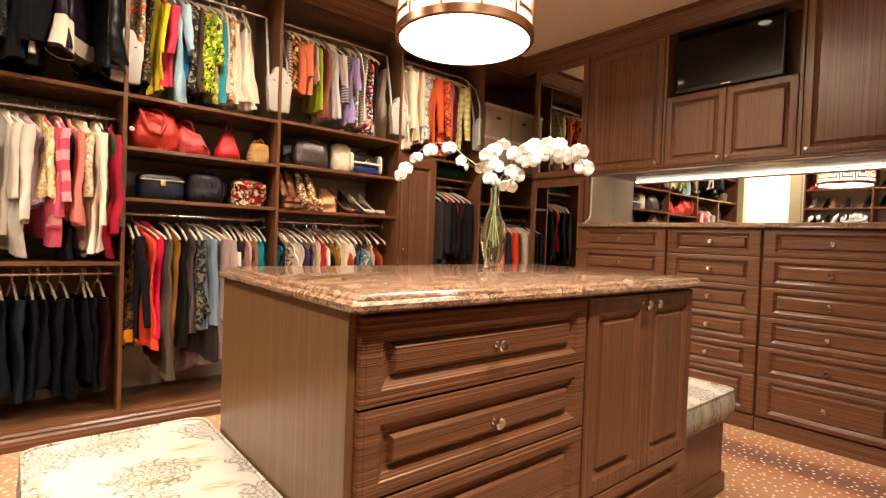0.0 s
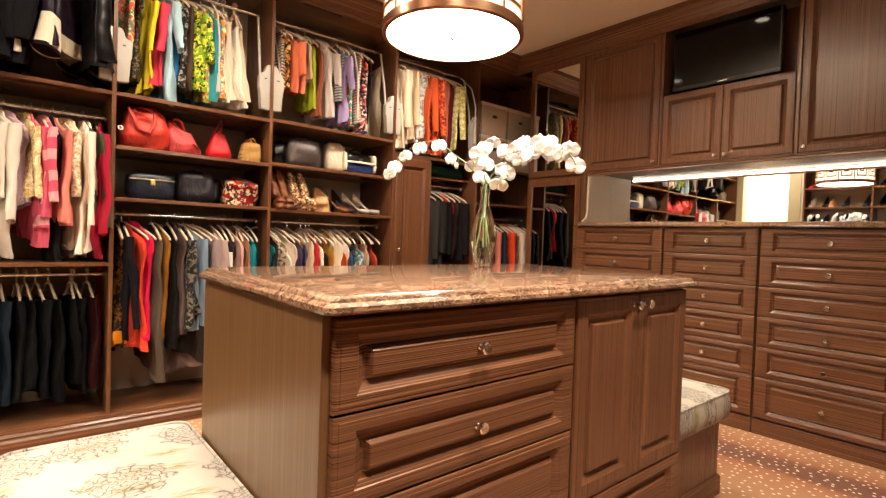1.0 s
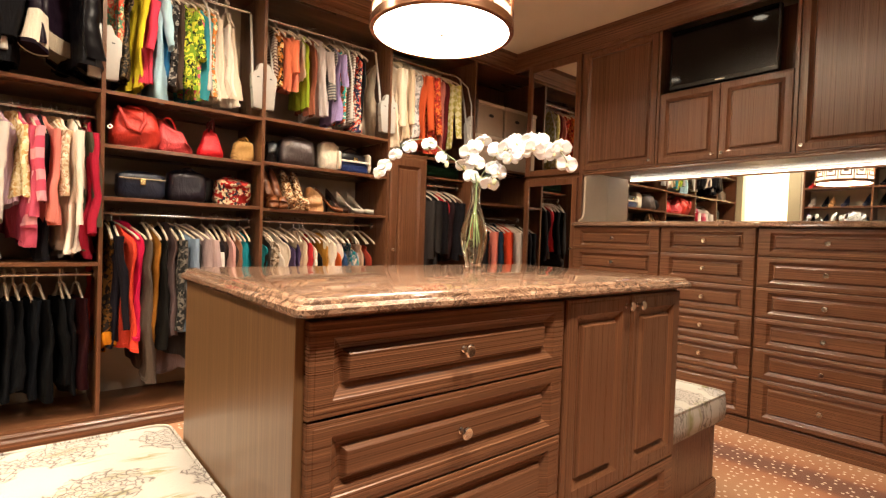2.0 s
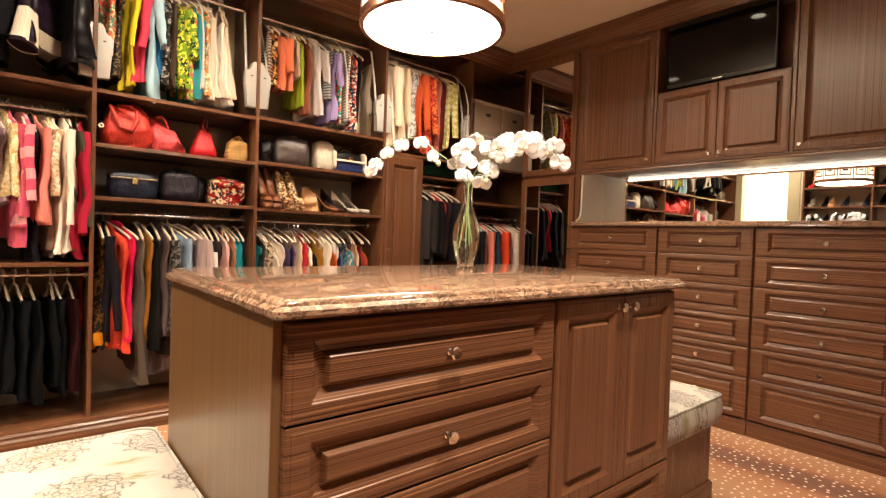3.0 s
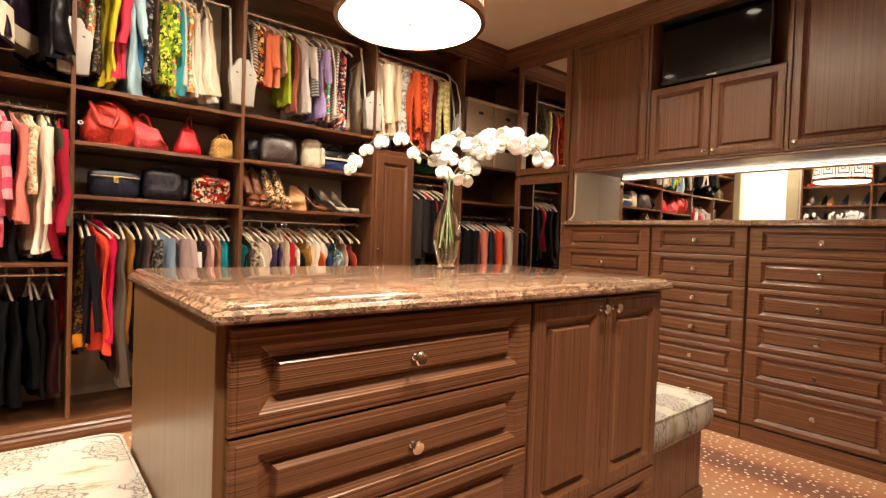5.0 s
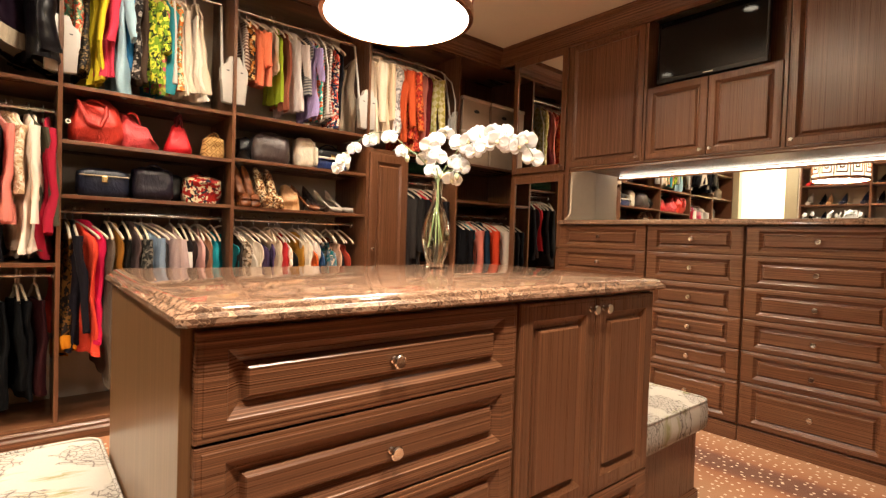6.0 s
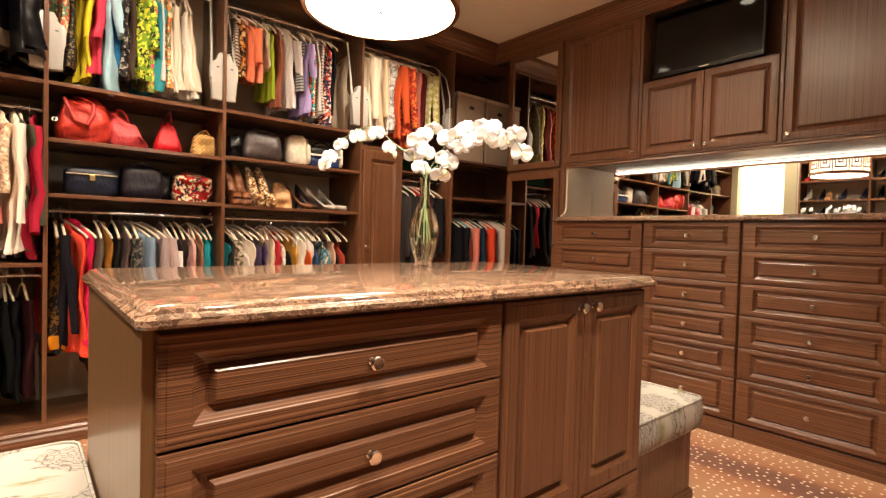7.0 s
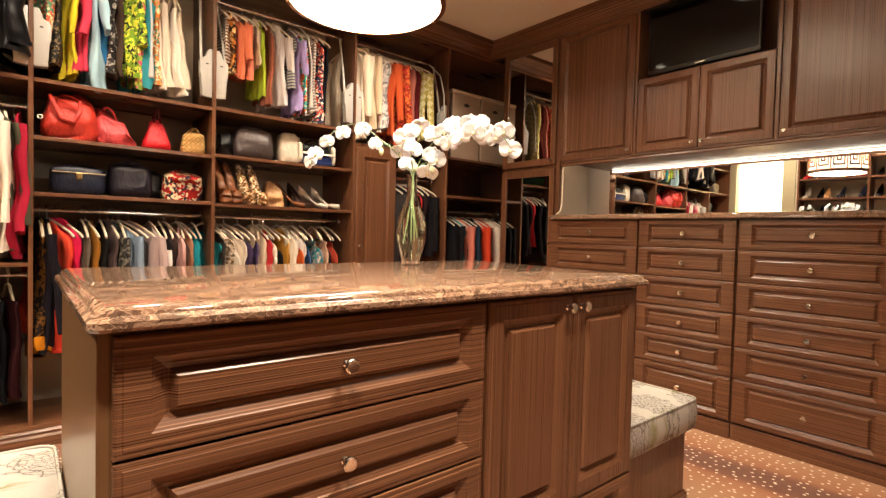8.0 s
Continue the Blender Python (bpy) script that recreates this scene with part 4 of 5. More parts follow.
for x, hem, a, pat, b, c, lab, kind in TOP_D:
    garment(x, 3.33, TOPROD, hem, cloth(a, pat, b or "000000", c or "ffffff"), lab + " on a pull-down rod", kind, RNG.uniform(-4, 24), RNG.uniform(0.14, 0.18), 0.022, 0.42 if kind == "shirt" else 0, None, 0.010, drop=RNG.uniform(0.0, 0.03))
LOW_B = [
    (0.515, 0.42, "120d0b", "print", "5a3a14", "1c1412", "black and ochre printed dress", "dress"), (0.545, 0.50, "16131a", "plain", 0, 0, "black fur-trimmed vest", "coat"), (0.618, 0.47, "df4a34", "plain", 0, 0, "coral orange dress", "dress"),
    (0.655, 0.50, "d11f4c", "plain", 0, 0, "hot pink dress", "dress"), (0.695, 0.30, "574b41", "plain", 0, 0, "taupe long cardigan", "dress"), (0.735, 0.46, "8a5a22", "quilt", 0, 0, "bronze quilted vest", "top"), (0.775, 0.45, "14120f", "plain", 0, 0, "black dress", "dress"),
    (0.825, 0.46, "5a4a48", "plain", 0, 0, "charcoal brown dress", "dress"), (0.860, 0.62, "20201f", "print", "6a645c", "3a3836", "black and white blouse", "shirt"), (0.905, 0.47, "7f93a6", "plain", 0, 0, "washed denim shirt", "shirt"), (0.945, 0.36, "3a3634", "plain", 0, 0, "dark grey dress", "dress"),
    (0.985, 0.26, "9a8684", "plain", 0, 0, "mauve wrap cardigan", "coat"), (1.025, 0.30, "b09a98", "plain", 0, 0, "pale mauve long blouse", "shirt"), (1.060, 0.50, "e8e2dc", "plain", 0, 0, "white cotton shirt", "shirt"), (1.095, 0.6, "2a2324", "plain", 0, 0, "black blouse", "top"),
    (1.125, 0.6, "3a2c28", "plain", 0, 0, "dark brown blouse", "top"), (1.155, 0.6, "d8a8a0", "plain", 0, 0, "pale pink blouse", "top"), (1.185, 0.6, "4a3830", "plain", 0, 0, "brown blouse", "top"), (1.215, 0.6, "a8765a", "plain", 0, 0, "tan blouse", "top"), (1.245, 0.6, "1f8a96", "plain", 0, 0, "turquoise blouse", "top")]
for x, hem, a, pat, b, c, lab, kind in LOW_B:
    garment(x, YR, 1.185, hem, cloth(a, pat, b or "000000", c or "ffffff"), lab + " on a pale hanger", kind, 30 if lab[:3] in ("cor", "hot", "mau") else 3 if lab.startswith("black") else RNG.uniform(-2, 34), RNG.uniform(0.11, 0.165) if x > 1.05 else 0.18, 0.016 if x > 1.05 else 0.020, 0.50 if kind in ("shirt", "coat") else 0, None, 0.008, drop=RNG.uniform(0.03, 0.11) if x > 1.05 else RNG.uniform(0.005, 0.03), hem_band=cloth("c07818") if x < 0.53 else None)
LOWC = "1f7f86 2a2420 6b5a44 d8cfc0 e6d8c4 3b2f4a 4a3a5c c9b49a b02a2e e2bfa4 1c1a18 c08a34 e8dcc8 d8662e efe6dc 3a5a86 7a8a9a 8a4a30 c9a28a 1a1a20 9a3a2a".split()
for i, a in enumerate(LOWC):
    garment(1.345 + i * 0.041 + RNG.uniform(-0.013, 0.013), YR + RNG.uniform(-0.02, 0.02), 1.185, RNG.uniform(0.5, 0.7), cloth(a, ("plain", "plain", "print", "plain", "plain", "plain", "plain")[i % 7], LOWC[(i + 5) % 21], "e8dcc8"), "blouse packed tightly among others on a pale hanger", "top", RNG.uniform(-6, 40), RNG.uniform(0.10, 0.17), 0.014, 0, None, 0.010, drop=RNG.uniform(0.02, 0.12))
for x, hem, a, kind, lab in ((2.665, 0.82, "322e2c", "coat", "dark grey jacket on a pale hanger"), (2.73, 0.84, "242120", "coat", "charcoal cardigan on a pale hanger"), (2.80, 1.0, "141214", "shirt", "black blouse on a pale hanger"), (2.86, 1.0, "b82a30", "top", "red printed top on a pale hanger"), (2.92, 0.95, "2a1a1c", "top", "dark printed top on a pale hanger"), (2.99, 0.9, "161417", "dress", "black dress on a pale hanger")):
    garment(x, YR, 1.55, hem, cloth(a), lab, kind, 36 if lab.startswith("dark grey") else RNG.uniform(-6, 20), 0.165, 0.022, 0.45 if kind != "top" else 0, drop=0.03)
for i, (a, kind) in enumerate((("0f0f12", "shirt"), ("141316", "coat"), ("2a8a9a", "top"), ("d07a6a", "shirt"), ("1f3040", "shirt"), ("1c2c3a", "top"), ("d8482a", "shirt"), ("c83a2a", "top"), ("d8c8b8", "shirt"), ("b8a898", "shirt"), ("4a3a30", "coat"))):
    garment(3.20 + i * 0.064, YR, 1.31, 0.72, cloth(a), "blouse hanging in the closet corner on a pale hanger", kind, RNG.uniform(-4, 16), 0.175, 0.022, 0.42 if kind != "top" else 0, drop=0.015)


# ---- bags, shoes and boxes on the shelves ----
def soft_block(bm, c, sx, sy, sz, taper=0.8, puff=0.12, lean=0.0, seed=0.0, mat=0, slump=0.0):
    """A stuffed, rounded block that stands on z = c[2]."""
    seg, lev = 24, 9
    rings = []
    for k in range(lev):
        f = k / (lev - 1)
        s = 1 + (taper - 1) * f
        edge = min(1.0, 0.80 + 0.20 * math.sin(math.pi * min(1, f * 4) / 2)) * (1.0 if f < 0.85 else 1 - 0.45 * ((f - 0.85) / 0.15) ** 2)
        bulge = 1 + puff * math.sin(math.pi * f)
        ring = []
        for i in range(seg):
            a = 2 * math.pi * i / seg
            x = math.copysign(abs(math.cos(a)) ** 0.45, math.cos(a)) * sx / 2 * s * edge
            y = math.copysign(abs(math.sin(a)) ** 0.55, math.sin(a)) * sy / 2 * s * edge * bulge
            n = noise.noise((x * 12 + seed, y * 12, f * 3 + seed)) * 0.03 * puff / 0.15
            dz = -slump * (x / sx + 0.5) * f * sz
            ring.append(bm.verts.new((c[0] + x * (1 + n) + lean * f, c[1] + y + n, c[2] + sz * f + dz + n * f)))
        rings.append(ring)
    for a, b in zip(rings, rings[1:]):
        for i in range(seg):
            bm.faces.new((a[i], a[(i + 1) % seg], b[(i + 1) % seg], b[i])).material_index = mat
    bm.faces.new(rings[0]).material_index = mat
    bm.faces.new(rings[-1]).material_index = mat


def leather(name, hexa, rough=0.46):
    n = Nodes(name)
    grain = n.noise(n.coords(), 260.0, 3)
    crease = n.noise(n.coords((1, 1, 0.6)), 17.0, 4, 0.6, 1.4)
    c = lin(hexa)
    col = n.ramp(crease, [(0.3, tuple(x * 0.72 for x in c[:3])), (0.7, tuple(min(1, x * 1.15) for x in c[:3]))])
    n.bump(n.maths("ADD", n.maths("MULTIPLY", grain, 0.06), crease), 0.6, 0.012)
    return n.out(col, rough, 0.0, Specular_IOR_Level=0.35)


def strap(bm, a, b, rise, r=0.007, lean=0.0):
    a, b = Vector(a), Vector(b)
    pts = []
    for k in range(11):
        f = k / 10
        p = a.lerp(b, f)
        p.z += rise * math.sin(math.pi * f) ** 0.75
        p.y += lean * math.sin(math.pi * f)
        pts.append(p)
    tube(bm, pts, r, 7)


def bag(x, z, w, h, d, mat, label, y=3.31, taper=0.8, puff=0.15, handle=0.0, lean=0.0, slump=0.0, seed=0.0, trim=None, strap_mat=None):
    r = root("handbag", (x, y, z), label, "handbag", "handbags on the shelves")
    bm = bmesh.new()
    soft_block(bm, (x, y, z), w, d, h, taper, puff, lean, seed, 0, slump)
    part("body", bm, mat, r, smooth=75)
    if handle:
        for dy in (-d * 0.18, d * 0.18):
            bm = bmesh.new()
            strap(bm, (x - w * 0.26 * taper + lean, y + dy, z + h * 0.9), (x + w * 0.26 * taper + lean, y + dy, z + h * (0.9 - slump * 0.7)), handle, 0.006, dy)
            part("handle", bm, strap_mat or mat, r, smooth=60)
    if trim:
        bm = bmesh.new()
        box(bm, (x - w * 0.46, y - d * 0.56, z + h * 0.70), (x + w * 0.46, y - d * 0.50, z + h * 0.74), 0.002)
        part("trim", bm, trim, r, "pale metal trim")
        bm = bmesh.new()
        box(bm, (x - 0.014, y - d * 0.62, z + h * 0.50), (x + 0.014, y - d * 0.53, z + h * 0.72), 0.003)
        part("clasp", bm, GOLD, r, "gold clasp")
    return r


S1, S2 = 1.5297, 1.2557
tote = bag(0.635, S1, 0.275, 0.250, 0.21, leather("red_leather", "c2382a"), "large tomato red leather tote, slumped on a shelf", taper=0.66, puff=0.30, handle=0.012, slump=0.16, seed=1)
bm = bmesh.new()
tube(bm, [(0.545, 3.235, S1 + 0.215), (0.560, 3.200, S1 + 0.17), (0.585, 3.188, S1 + 0.10), (0.640, 3.190, S1 + 0.085), (0.665, 3.195, S1 + 0.15), (0.668, 3.23, S1 + 0.205)], [0.009, 0.011, 0.011, 0.011, 0.011, 0.008], 8)
part("strap", bm, leather("red_strap_leather", "b02e24"), tote, "red leather strap hanging over the front", smooth=60)
bm = bmesh.new()
lathe(bm, [(0.008, -0.002), (0.012, -0.002), (0.012, 0.002), (0.008, 0.002), (0.008, -0.002)], Matrix.Translation((0.506, 3.22, S1 + 0.10)) @ Matrix.Rotation(radians(75), 4, "X"), 20)
part("ring", bm, CHROME, tote, "chrome strap ring", smooth=40)
bag(0.835, S1, 0.22, 0.215, 0.16, leather("coral_leather", "c84648"), "coral red slouchy leather hobo bag on a shelf", taper=0.55, puff=0.3, slump=0.45, lean=-0.03, seed=2, handle=0.03)
bag(1.03, S1, 0.165, 0.180, 0.12, leather("scarlet_leather", "c41420"), "small scarlet leather bag tapering to its top", taper=0.35, puff=0.1, handle=0.07, seed=3, strap_mat=leather("dark_red_leather", "5a1018"))
gold_pat = cloth("6a3a16", "lattice", "d9b070")
bag(1.225, S1, 0.135, 0.140, 0.10, gold_pat, "small brown and gold patterned bag", taper=0.85, puff=0.12, handle=0.03, seed=4)
bag(0.665, S2, 0.245, 0.155, 0.15, leather("navy_leather", "1c2030", 0.35), "navy leather train case with gold clasp", taper=0.97, puff=0.03, trim=leather("beige_piping", "b9a384"), seed=5)
bag(0.90, S2, 0.22, 0.185, 0.16, leather("plum_leather", "16101c", 0.4), "dark plum leather bag in the shade of a shelf", taper=0.9, puff=0.1, seed=6, handle=0.03)
bag(1.02, S2, 0.13, 0.17, 0.12, leather("black_leather", "0c0b0e", 0.4), "black leather bag pushed to the back", y=3.42, taper=0.9, puff=0.1, seed=7)
bag(1.165, S2, 0.225, 0.175, 0.13, cloth("a02420", "print", "d8c4a0", "2a2a34", 0.9), "red and cream embroidered pouch bag", taper=0.92, puff=0.2, seed=8)
CS1, CS2 = 1.5417, 1.2497
bag(1.40, CS1, 0.11, 0.15, 0.12, leather("black_patent", "0a0a0c", 0.2), "black patent leather bag on a shelf", seed=9, taper=0.8)
bag(1.575, CS1, 0.27, 0.195, 0.14, leather("smoke_leather", "463c3a", 0.3), "dark smoky grey leather bag on a shelf", taper=0.85, puff=0.2, seed=10, handle=0.02)
bag(1.815, CS1, 0.15, 0.205, 0.10, leather("ivory_leather", "cfc2ae", 0.4), "ivory leather clutch standing upright", taper=0.95, puff=0.06, seed=11)
sat = root("handbag", (2.0, 3.31, CS1), "blue, black and ivory structured leather satchel", "handbag", "handbags on the shelves")
bm = bmesh.new()
soft_block(bm, (2.0, 3.30, CS1), 0.25, 0.12, 0.085, 0.98, 0.04)
part("body", bm, leather("blue_leather", "22305e", 0.35), sat, "cobalt blue leather base", smooth=75)
bm = bmesh.new()
soft_block(bm, (2.0, 3.31, CS1 + 0.078), 0.245, 0.10, 0.075, 0.82, 0.02)
part("flap", bm, leather("black_calf", "121014", 0.3), sat, "black leather upper", smooth=75)
for dx in (-0.122, 0.122):
    bm = bmesh.new()
    soft_block(bm, (2.0 + dx, 3.295, CS1 + 0.02), 0.03, 0.13, 0.135, 0.85, 0.0)
    part("wing", bm, leather("ivory_calf", "d8ccb8", 0.4), sat, "ivory leather side wing", smooth=75)
bm = bmesh.new()
box(bm, (1.885, 3.225, CS1 + 0.076), (2.115, 3.236, CS1 + 0.090), 0.003)
part("trim", bm, leather("ivory_strip", "e0d6c4", 0.4), sat, "ivory leather strip")
bm = bmesh.new()
strap(bm, (1.93, 3.31, CS1 + 0.15), (2.07, 3.31, CS1 + 0.15), 0.035, 0.006)
part("handle", bm, leather("black_handle", "0e0d10", 0.3), sat, smooth=60)
bm = bmesh.new()
box(bm, (1.985, 3.233, CS1 + 0.092), (2.015, 3.25, CS1 + 0.112), 0.003)
part("clasp", bm, GOLD, sat, "gold clasp")


def shoe(x, y, z, turn, mat, label, heel=0.09, sole=None):
    """A high-heeled shoe, 24 cm long, toe towards local -y."""
    m = Matrix.Translation((x, y, z)) @ Matrix.Rotation(radians(turn), 4, "Z")
    r = root("high_heeled_shoe", (x, y, z), label, "shoe", "shoes on the shelves")
    bm = bmesh.new()
    rings = []
    for k in range(12):
        f = k / 11
        yy = -0.10 + 0.20 * f
        base = heel * (1 / (1 + math.exp(-(f - 0.55) * 9))) * 1.02
        w = 0.036 * (0.35 + 0.65 * math.sin(math.pi * min(1, 0.18 + f * 0.9)) ** 0.6)
        h = 0.028 + (0.012 if f < 0.3 else 0.0) + 0.055 * max(0, f - 0.62) / 0.38
        ring = []
        for i in range(12):
            a = 2 * math.pi * i / 12
            ring.append(bm.verts.new(m @ Vector((w * math.cos(a), yy, base + h / 2 + h / 2 * math.sin(a)))))
        rings.append(ring)
    for a, b in zip(rings, rings[1:]):
        for i in range(12):
            bm.faces.new((a[i], a[(i + 1) % 12], b[(i + 1) % 12], b[i]))
    bm.faces.new(rings[0])
    bm.faces.new(rings[-1])
    part("upper", bm, mat, r, smooth=60)
    if heel > 0.03:
        bm = bmesh.new()
        tube(bm, [m @ Vector((0, 0.085, heel * 0.98)), m @ Vector((0, 0.090, heel * 0.5)), m @ Vector((0, 0.092, 0.0))], [0.020, 0.009, 0.006], 10)
        part("heel", bm, sole or mat, r, smooth=50)
    return r


bronze = leather("bronze_leather", "6a3c20", 0.25)
snake = cloth("9a7048", "print", "4a2c18", "e2cca8", 1.6)
silver = leather("pewter_leather", "a89c90", 0.22)
tan = leather("tan_leather", "b98a5c", 0.4)
for x, turn, mat, lab, hh, zz in ((1.83, 60, bronze, "brown leather high-heeled shoe seen from its side", 0.10, 0), (1.90, 30, leather("dark_brown_leather", "2c1810", 0.3), "dark brown high-heeled shoe on a shelf", 0.10, 0), (2.00, 65, silver, "pewter strappy high-heeled shoe", 0.08, 0), (2.09, 55, silver, "pewter strappy high-heeled shoe", 0.08, 0)):
    shoe(x, 3.30, CS2, turn, mat, lab, hh)
for x, mat, lab in ((1.378, bronze, "bronze metallic ankle boot standing on a shelf"), (1.436, bronze, "bronze metallic ankle boot standing on a shelf"), (1.515, snake, "cream and tan patched tall shoe on a shelf"), (1.585, snake, "cream and tan patched tall shoe on a shelf")):
    r = root("ankle_boot", (x, 3.25, CS2), lab, "boot", "shoes on the shelves")
    bm = bmesh.new()
    soft_block(bm, (x, 3.27, CS2 + 0.05), 0.076, 0.095, 0.185, 0.50, 0.25, -0.035, x)
    part("shaft", bm, mat, r, smooth=70)
    bm = bmesh.new()
    soft_block(bm, (x + 0.008, 3.235, CS2), 0.078, 0.16, 0.085, 0.7, 0.15, 0.0, x + 3)
    part("foot", bm, mat, r, smooth=70)
bag(1.715, CS2, 0.150, 0.150, 0.10, tan, "rounded tan leather pouch bag on a shelf", taper=0.55, puff=0.3, seed=12)


def storage_box(x, y, z, w=0.325, d=0.36, h=0.285):
    r = root("storage_box", (x, y, z), "tan fabric storage box with a lid and handle hole", "storage box", "stacked storage boxes")
    fab = plain("tan_box_fabric", (0.36, 0.275, 0.205), 0.85, grain=200, depth=0.1, bump=0.15)
    bm = bmesh.new()
    box(bm, (x - w / 2 + 0.006, y - d / 2 + 0.006, z + 0.001), (x + w / 2 - 0.006, y + d / 2 - 0.006, z + h - 0.030), 0.004)
    part("body", bm, fab, r)
    bm = bmesh.new()
    box(bm, (x - w / 2, y - d / 2, z + h - 0.030), (x + w / 2, y + d / 2, z + h), 0.006)
    part("lid", bm, plain("pale_lid_fabric", (0.50, 0.41, 0.32), 0.85, grain=200, depth=0.08), r, "slightly paler lid")
    bm = bmesh.new()
    lathe(bm, [(0.0, 0.0), (0.018, 0.0), (0.018, 0.003), (0.0, 0.003)], Matrix.Translation((x, y - d / 2 + 0.004, z + h * 0.60)) @ Matrix.Rotation(radians(90), 4, "X") @ Matrix.Diagonal((1.7, 0.8, 1, 1)), 20)
    part("handle_hole", bm, BLACK_PLASTIC, r, "dark oval handle hole")


for bx in (3.335, 3.675):
    for bz in (1.7347, 2.0207):
        storage_box(bx, 3.385, bz)

# narrow cabinet door below the cream blouses, and the open slot beside it
nc = root("narrow_cabinet", (2.42, 3.2, 0.1), "narrow brown wood closet cabinet with a raised-panel door", "cabinet")
bm = bmesh.new()
box(bm, (2.2505, FACE_N + 0.004, 0.1055), (2.596, NORTH - 0.003, 1.714), 0.001)
part("body", bm, wood("z"), nc)
bm = bmesh.new()
raised_panel(bm, (2.254, FACE_N + 0.004, 0.11), (1, 0, 0), (0, -1, 0), 0.338, 1.588, 0.021, 0.060)
d = part("door", bm, wood("z"), nc, "raised-panel door with upright grain")
knob(d, (2.285, FACE_N - 0.017, 1.0), (0, -1, 0), 0.012)

board("shelf", (2.597, FACE_N + 0.09, 1.585), (PANELS[5] - PT / 2 - 0.0005, NORTH - 0.002, 1.600), "x", closet)
bm = bmesh.new()
soft_block(bm, (2.845, 3.40, 1.6005), 0.44, 0.30, 0.10, 0.97, 0.05, 0.0, 5.0)
thing("folded_blanket", bm, cloth("12301f"), "dark green folded blanket on a high closet shelf", "blanket", smooth=70)

# ---- shoe shelving on the west wall ----
WX = WEST + 0.30
shoes_unit = root("shoe_shelving", (WEST + 0.15, 0.7, 0), "dark brown wood shoe shelving along the wall by the doorway", "shelving")
for y in (2.20, 1.46, 0.70, -0.12, -0.95):
    board("side_panel", (WEST + 0.002, y - PT / 2, 0.0), (WX, y + PT / 2, 2.5), "z", shoes_unit)
for ya, yb in ((1.46, 2.20), (0.70, 1.46), (-0.12, 0.70), (-0.95, -0.12)):
    for k in range(9):
        z = 0.12 + 0.26 * k
        board("shelf", (WEST + 0.004, ya + PT / 2 + 0.0005, z), (WX - 0.004, yb - PT / 2 - 0.0005, z + 0.0195), "y", shoes_unit)
SHOES = [leather("shoe_black", "100e10", 0.25), bronze, leather("shoe_red", "a81c1c", 0.3), silver, tan, leather("shoe_navy", "1c2238", 0.3)]
for k in range(4, 9):
    for j in range(9):
        y = 1.53 + j * 0.074
        if RNG.random() < 0.75:
            shoe(WEST + 0.16, y, 0.1397 + 0.26 * k, 90 + RNG.uniform(-6, 6), RNG.choice(SHOES), "high-heeled shoe in a row on the shoe shelves", RNG.choice((0.05, 0.08, 0.10)))
for k in (5, 6, 7):
    for j in range(7):
        y = 0.80 + j * 0.095
        if RNG.random() < 0.6:
            shoe(WEST + 0.16, y, 0.1397 + 0.26 * k, 90 + RNG.uniform(-6, 6), RNG.choice(SHOES), "high-heeled shoe in a row on the shoe shelves", RNG.choice((0.05, 0.08, 0.10)))
for k, z in enumerate((0.9195, 1.2695, 1.5195, 1.8145)):
    bag(-0.70 + 0.12 * (k % 3), z, 0.2, 0.16, 0.12, leather("far_bag", ("2a2430", "5a3020", "1a1a1e", "6a5a48")[k]), "dark leather bag on a shelf near the doorway", seed=20 + k)


# ---- benches with cushions ----
def bench(x0, x1, y0, y1, label):
    r = root("storage_bench", ((x0 + x1) / 2, (y0 + y1) / 2, 0), label, "bench", "benches beside the island")
    bm = bmesh.new()
    box(bm, (x0 + 0.012, y0 + 0.012, 0.0), (x1 - 0.012, y1 - 0.012, 0.348), 0.002)
    part("body", bm, wood("z"), r)
    bm = bmesh.new()
    e = [(0, 0), (0, 0.075), (0.005, 0.085), (0.011, 0.089)]
    loops = [[bm.verts.new((a, b, z)) for a, b in ((x0 + i, y0 + i), (x1 - i, y0 + i), (x1 - i, y1 - i), (x0 + i, y1 - i))] for i, z in e]
    for a, b in zip(loops, loops[1:]):
        for k in range(4):
            bm.faces.new((a[k], a[(k + 1) % 4], b[(k + 1) % 4], b[k]))
    part("plinth", bm, wood("x"), r, "moulded wood plinth")


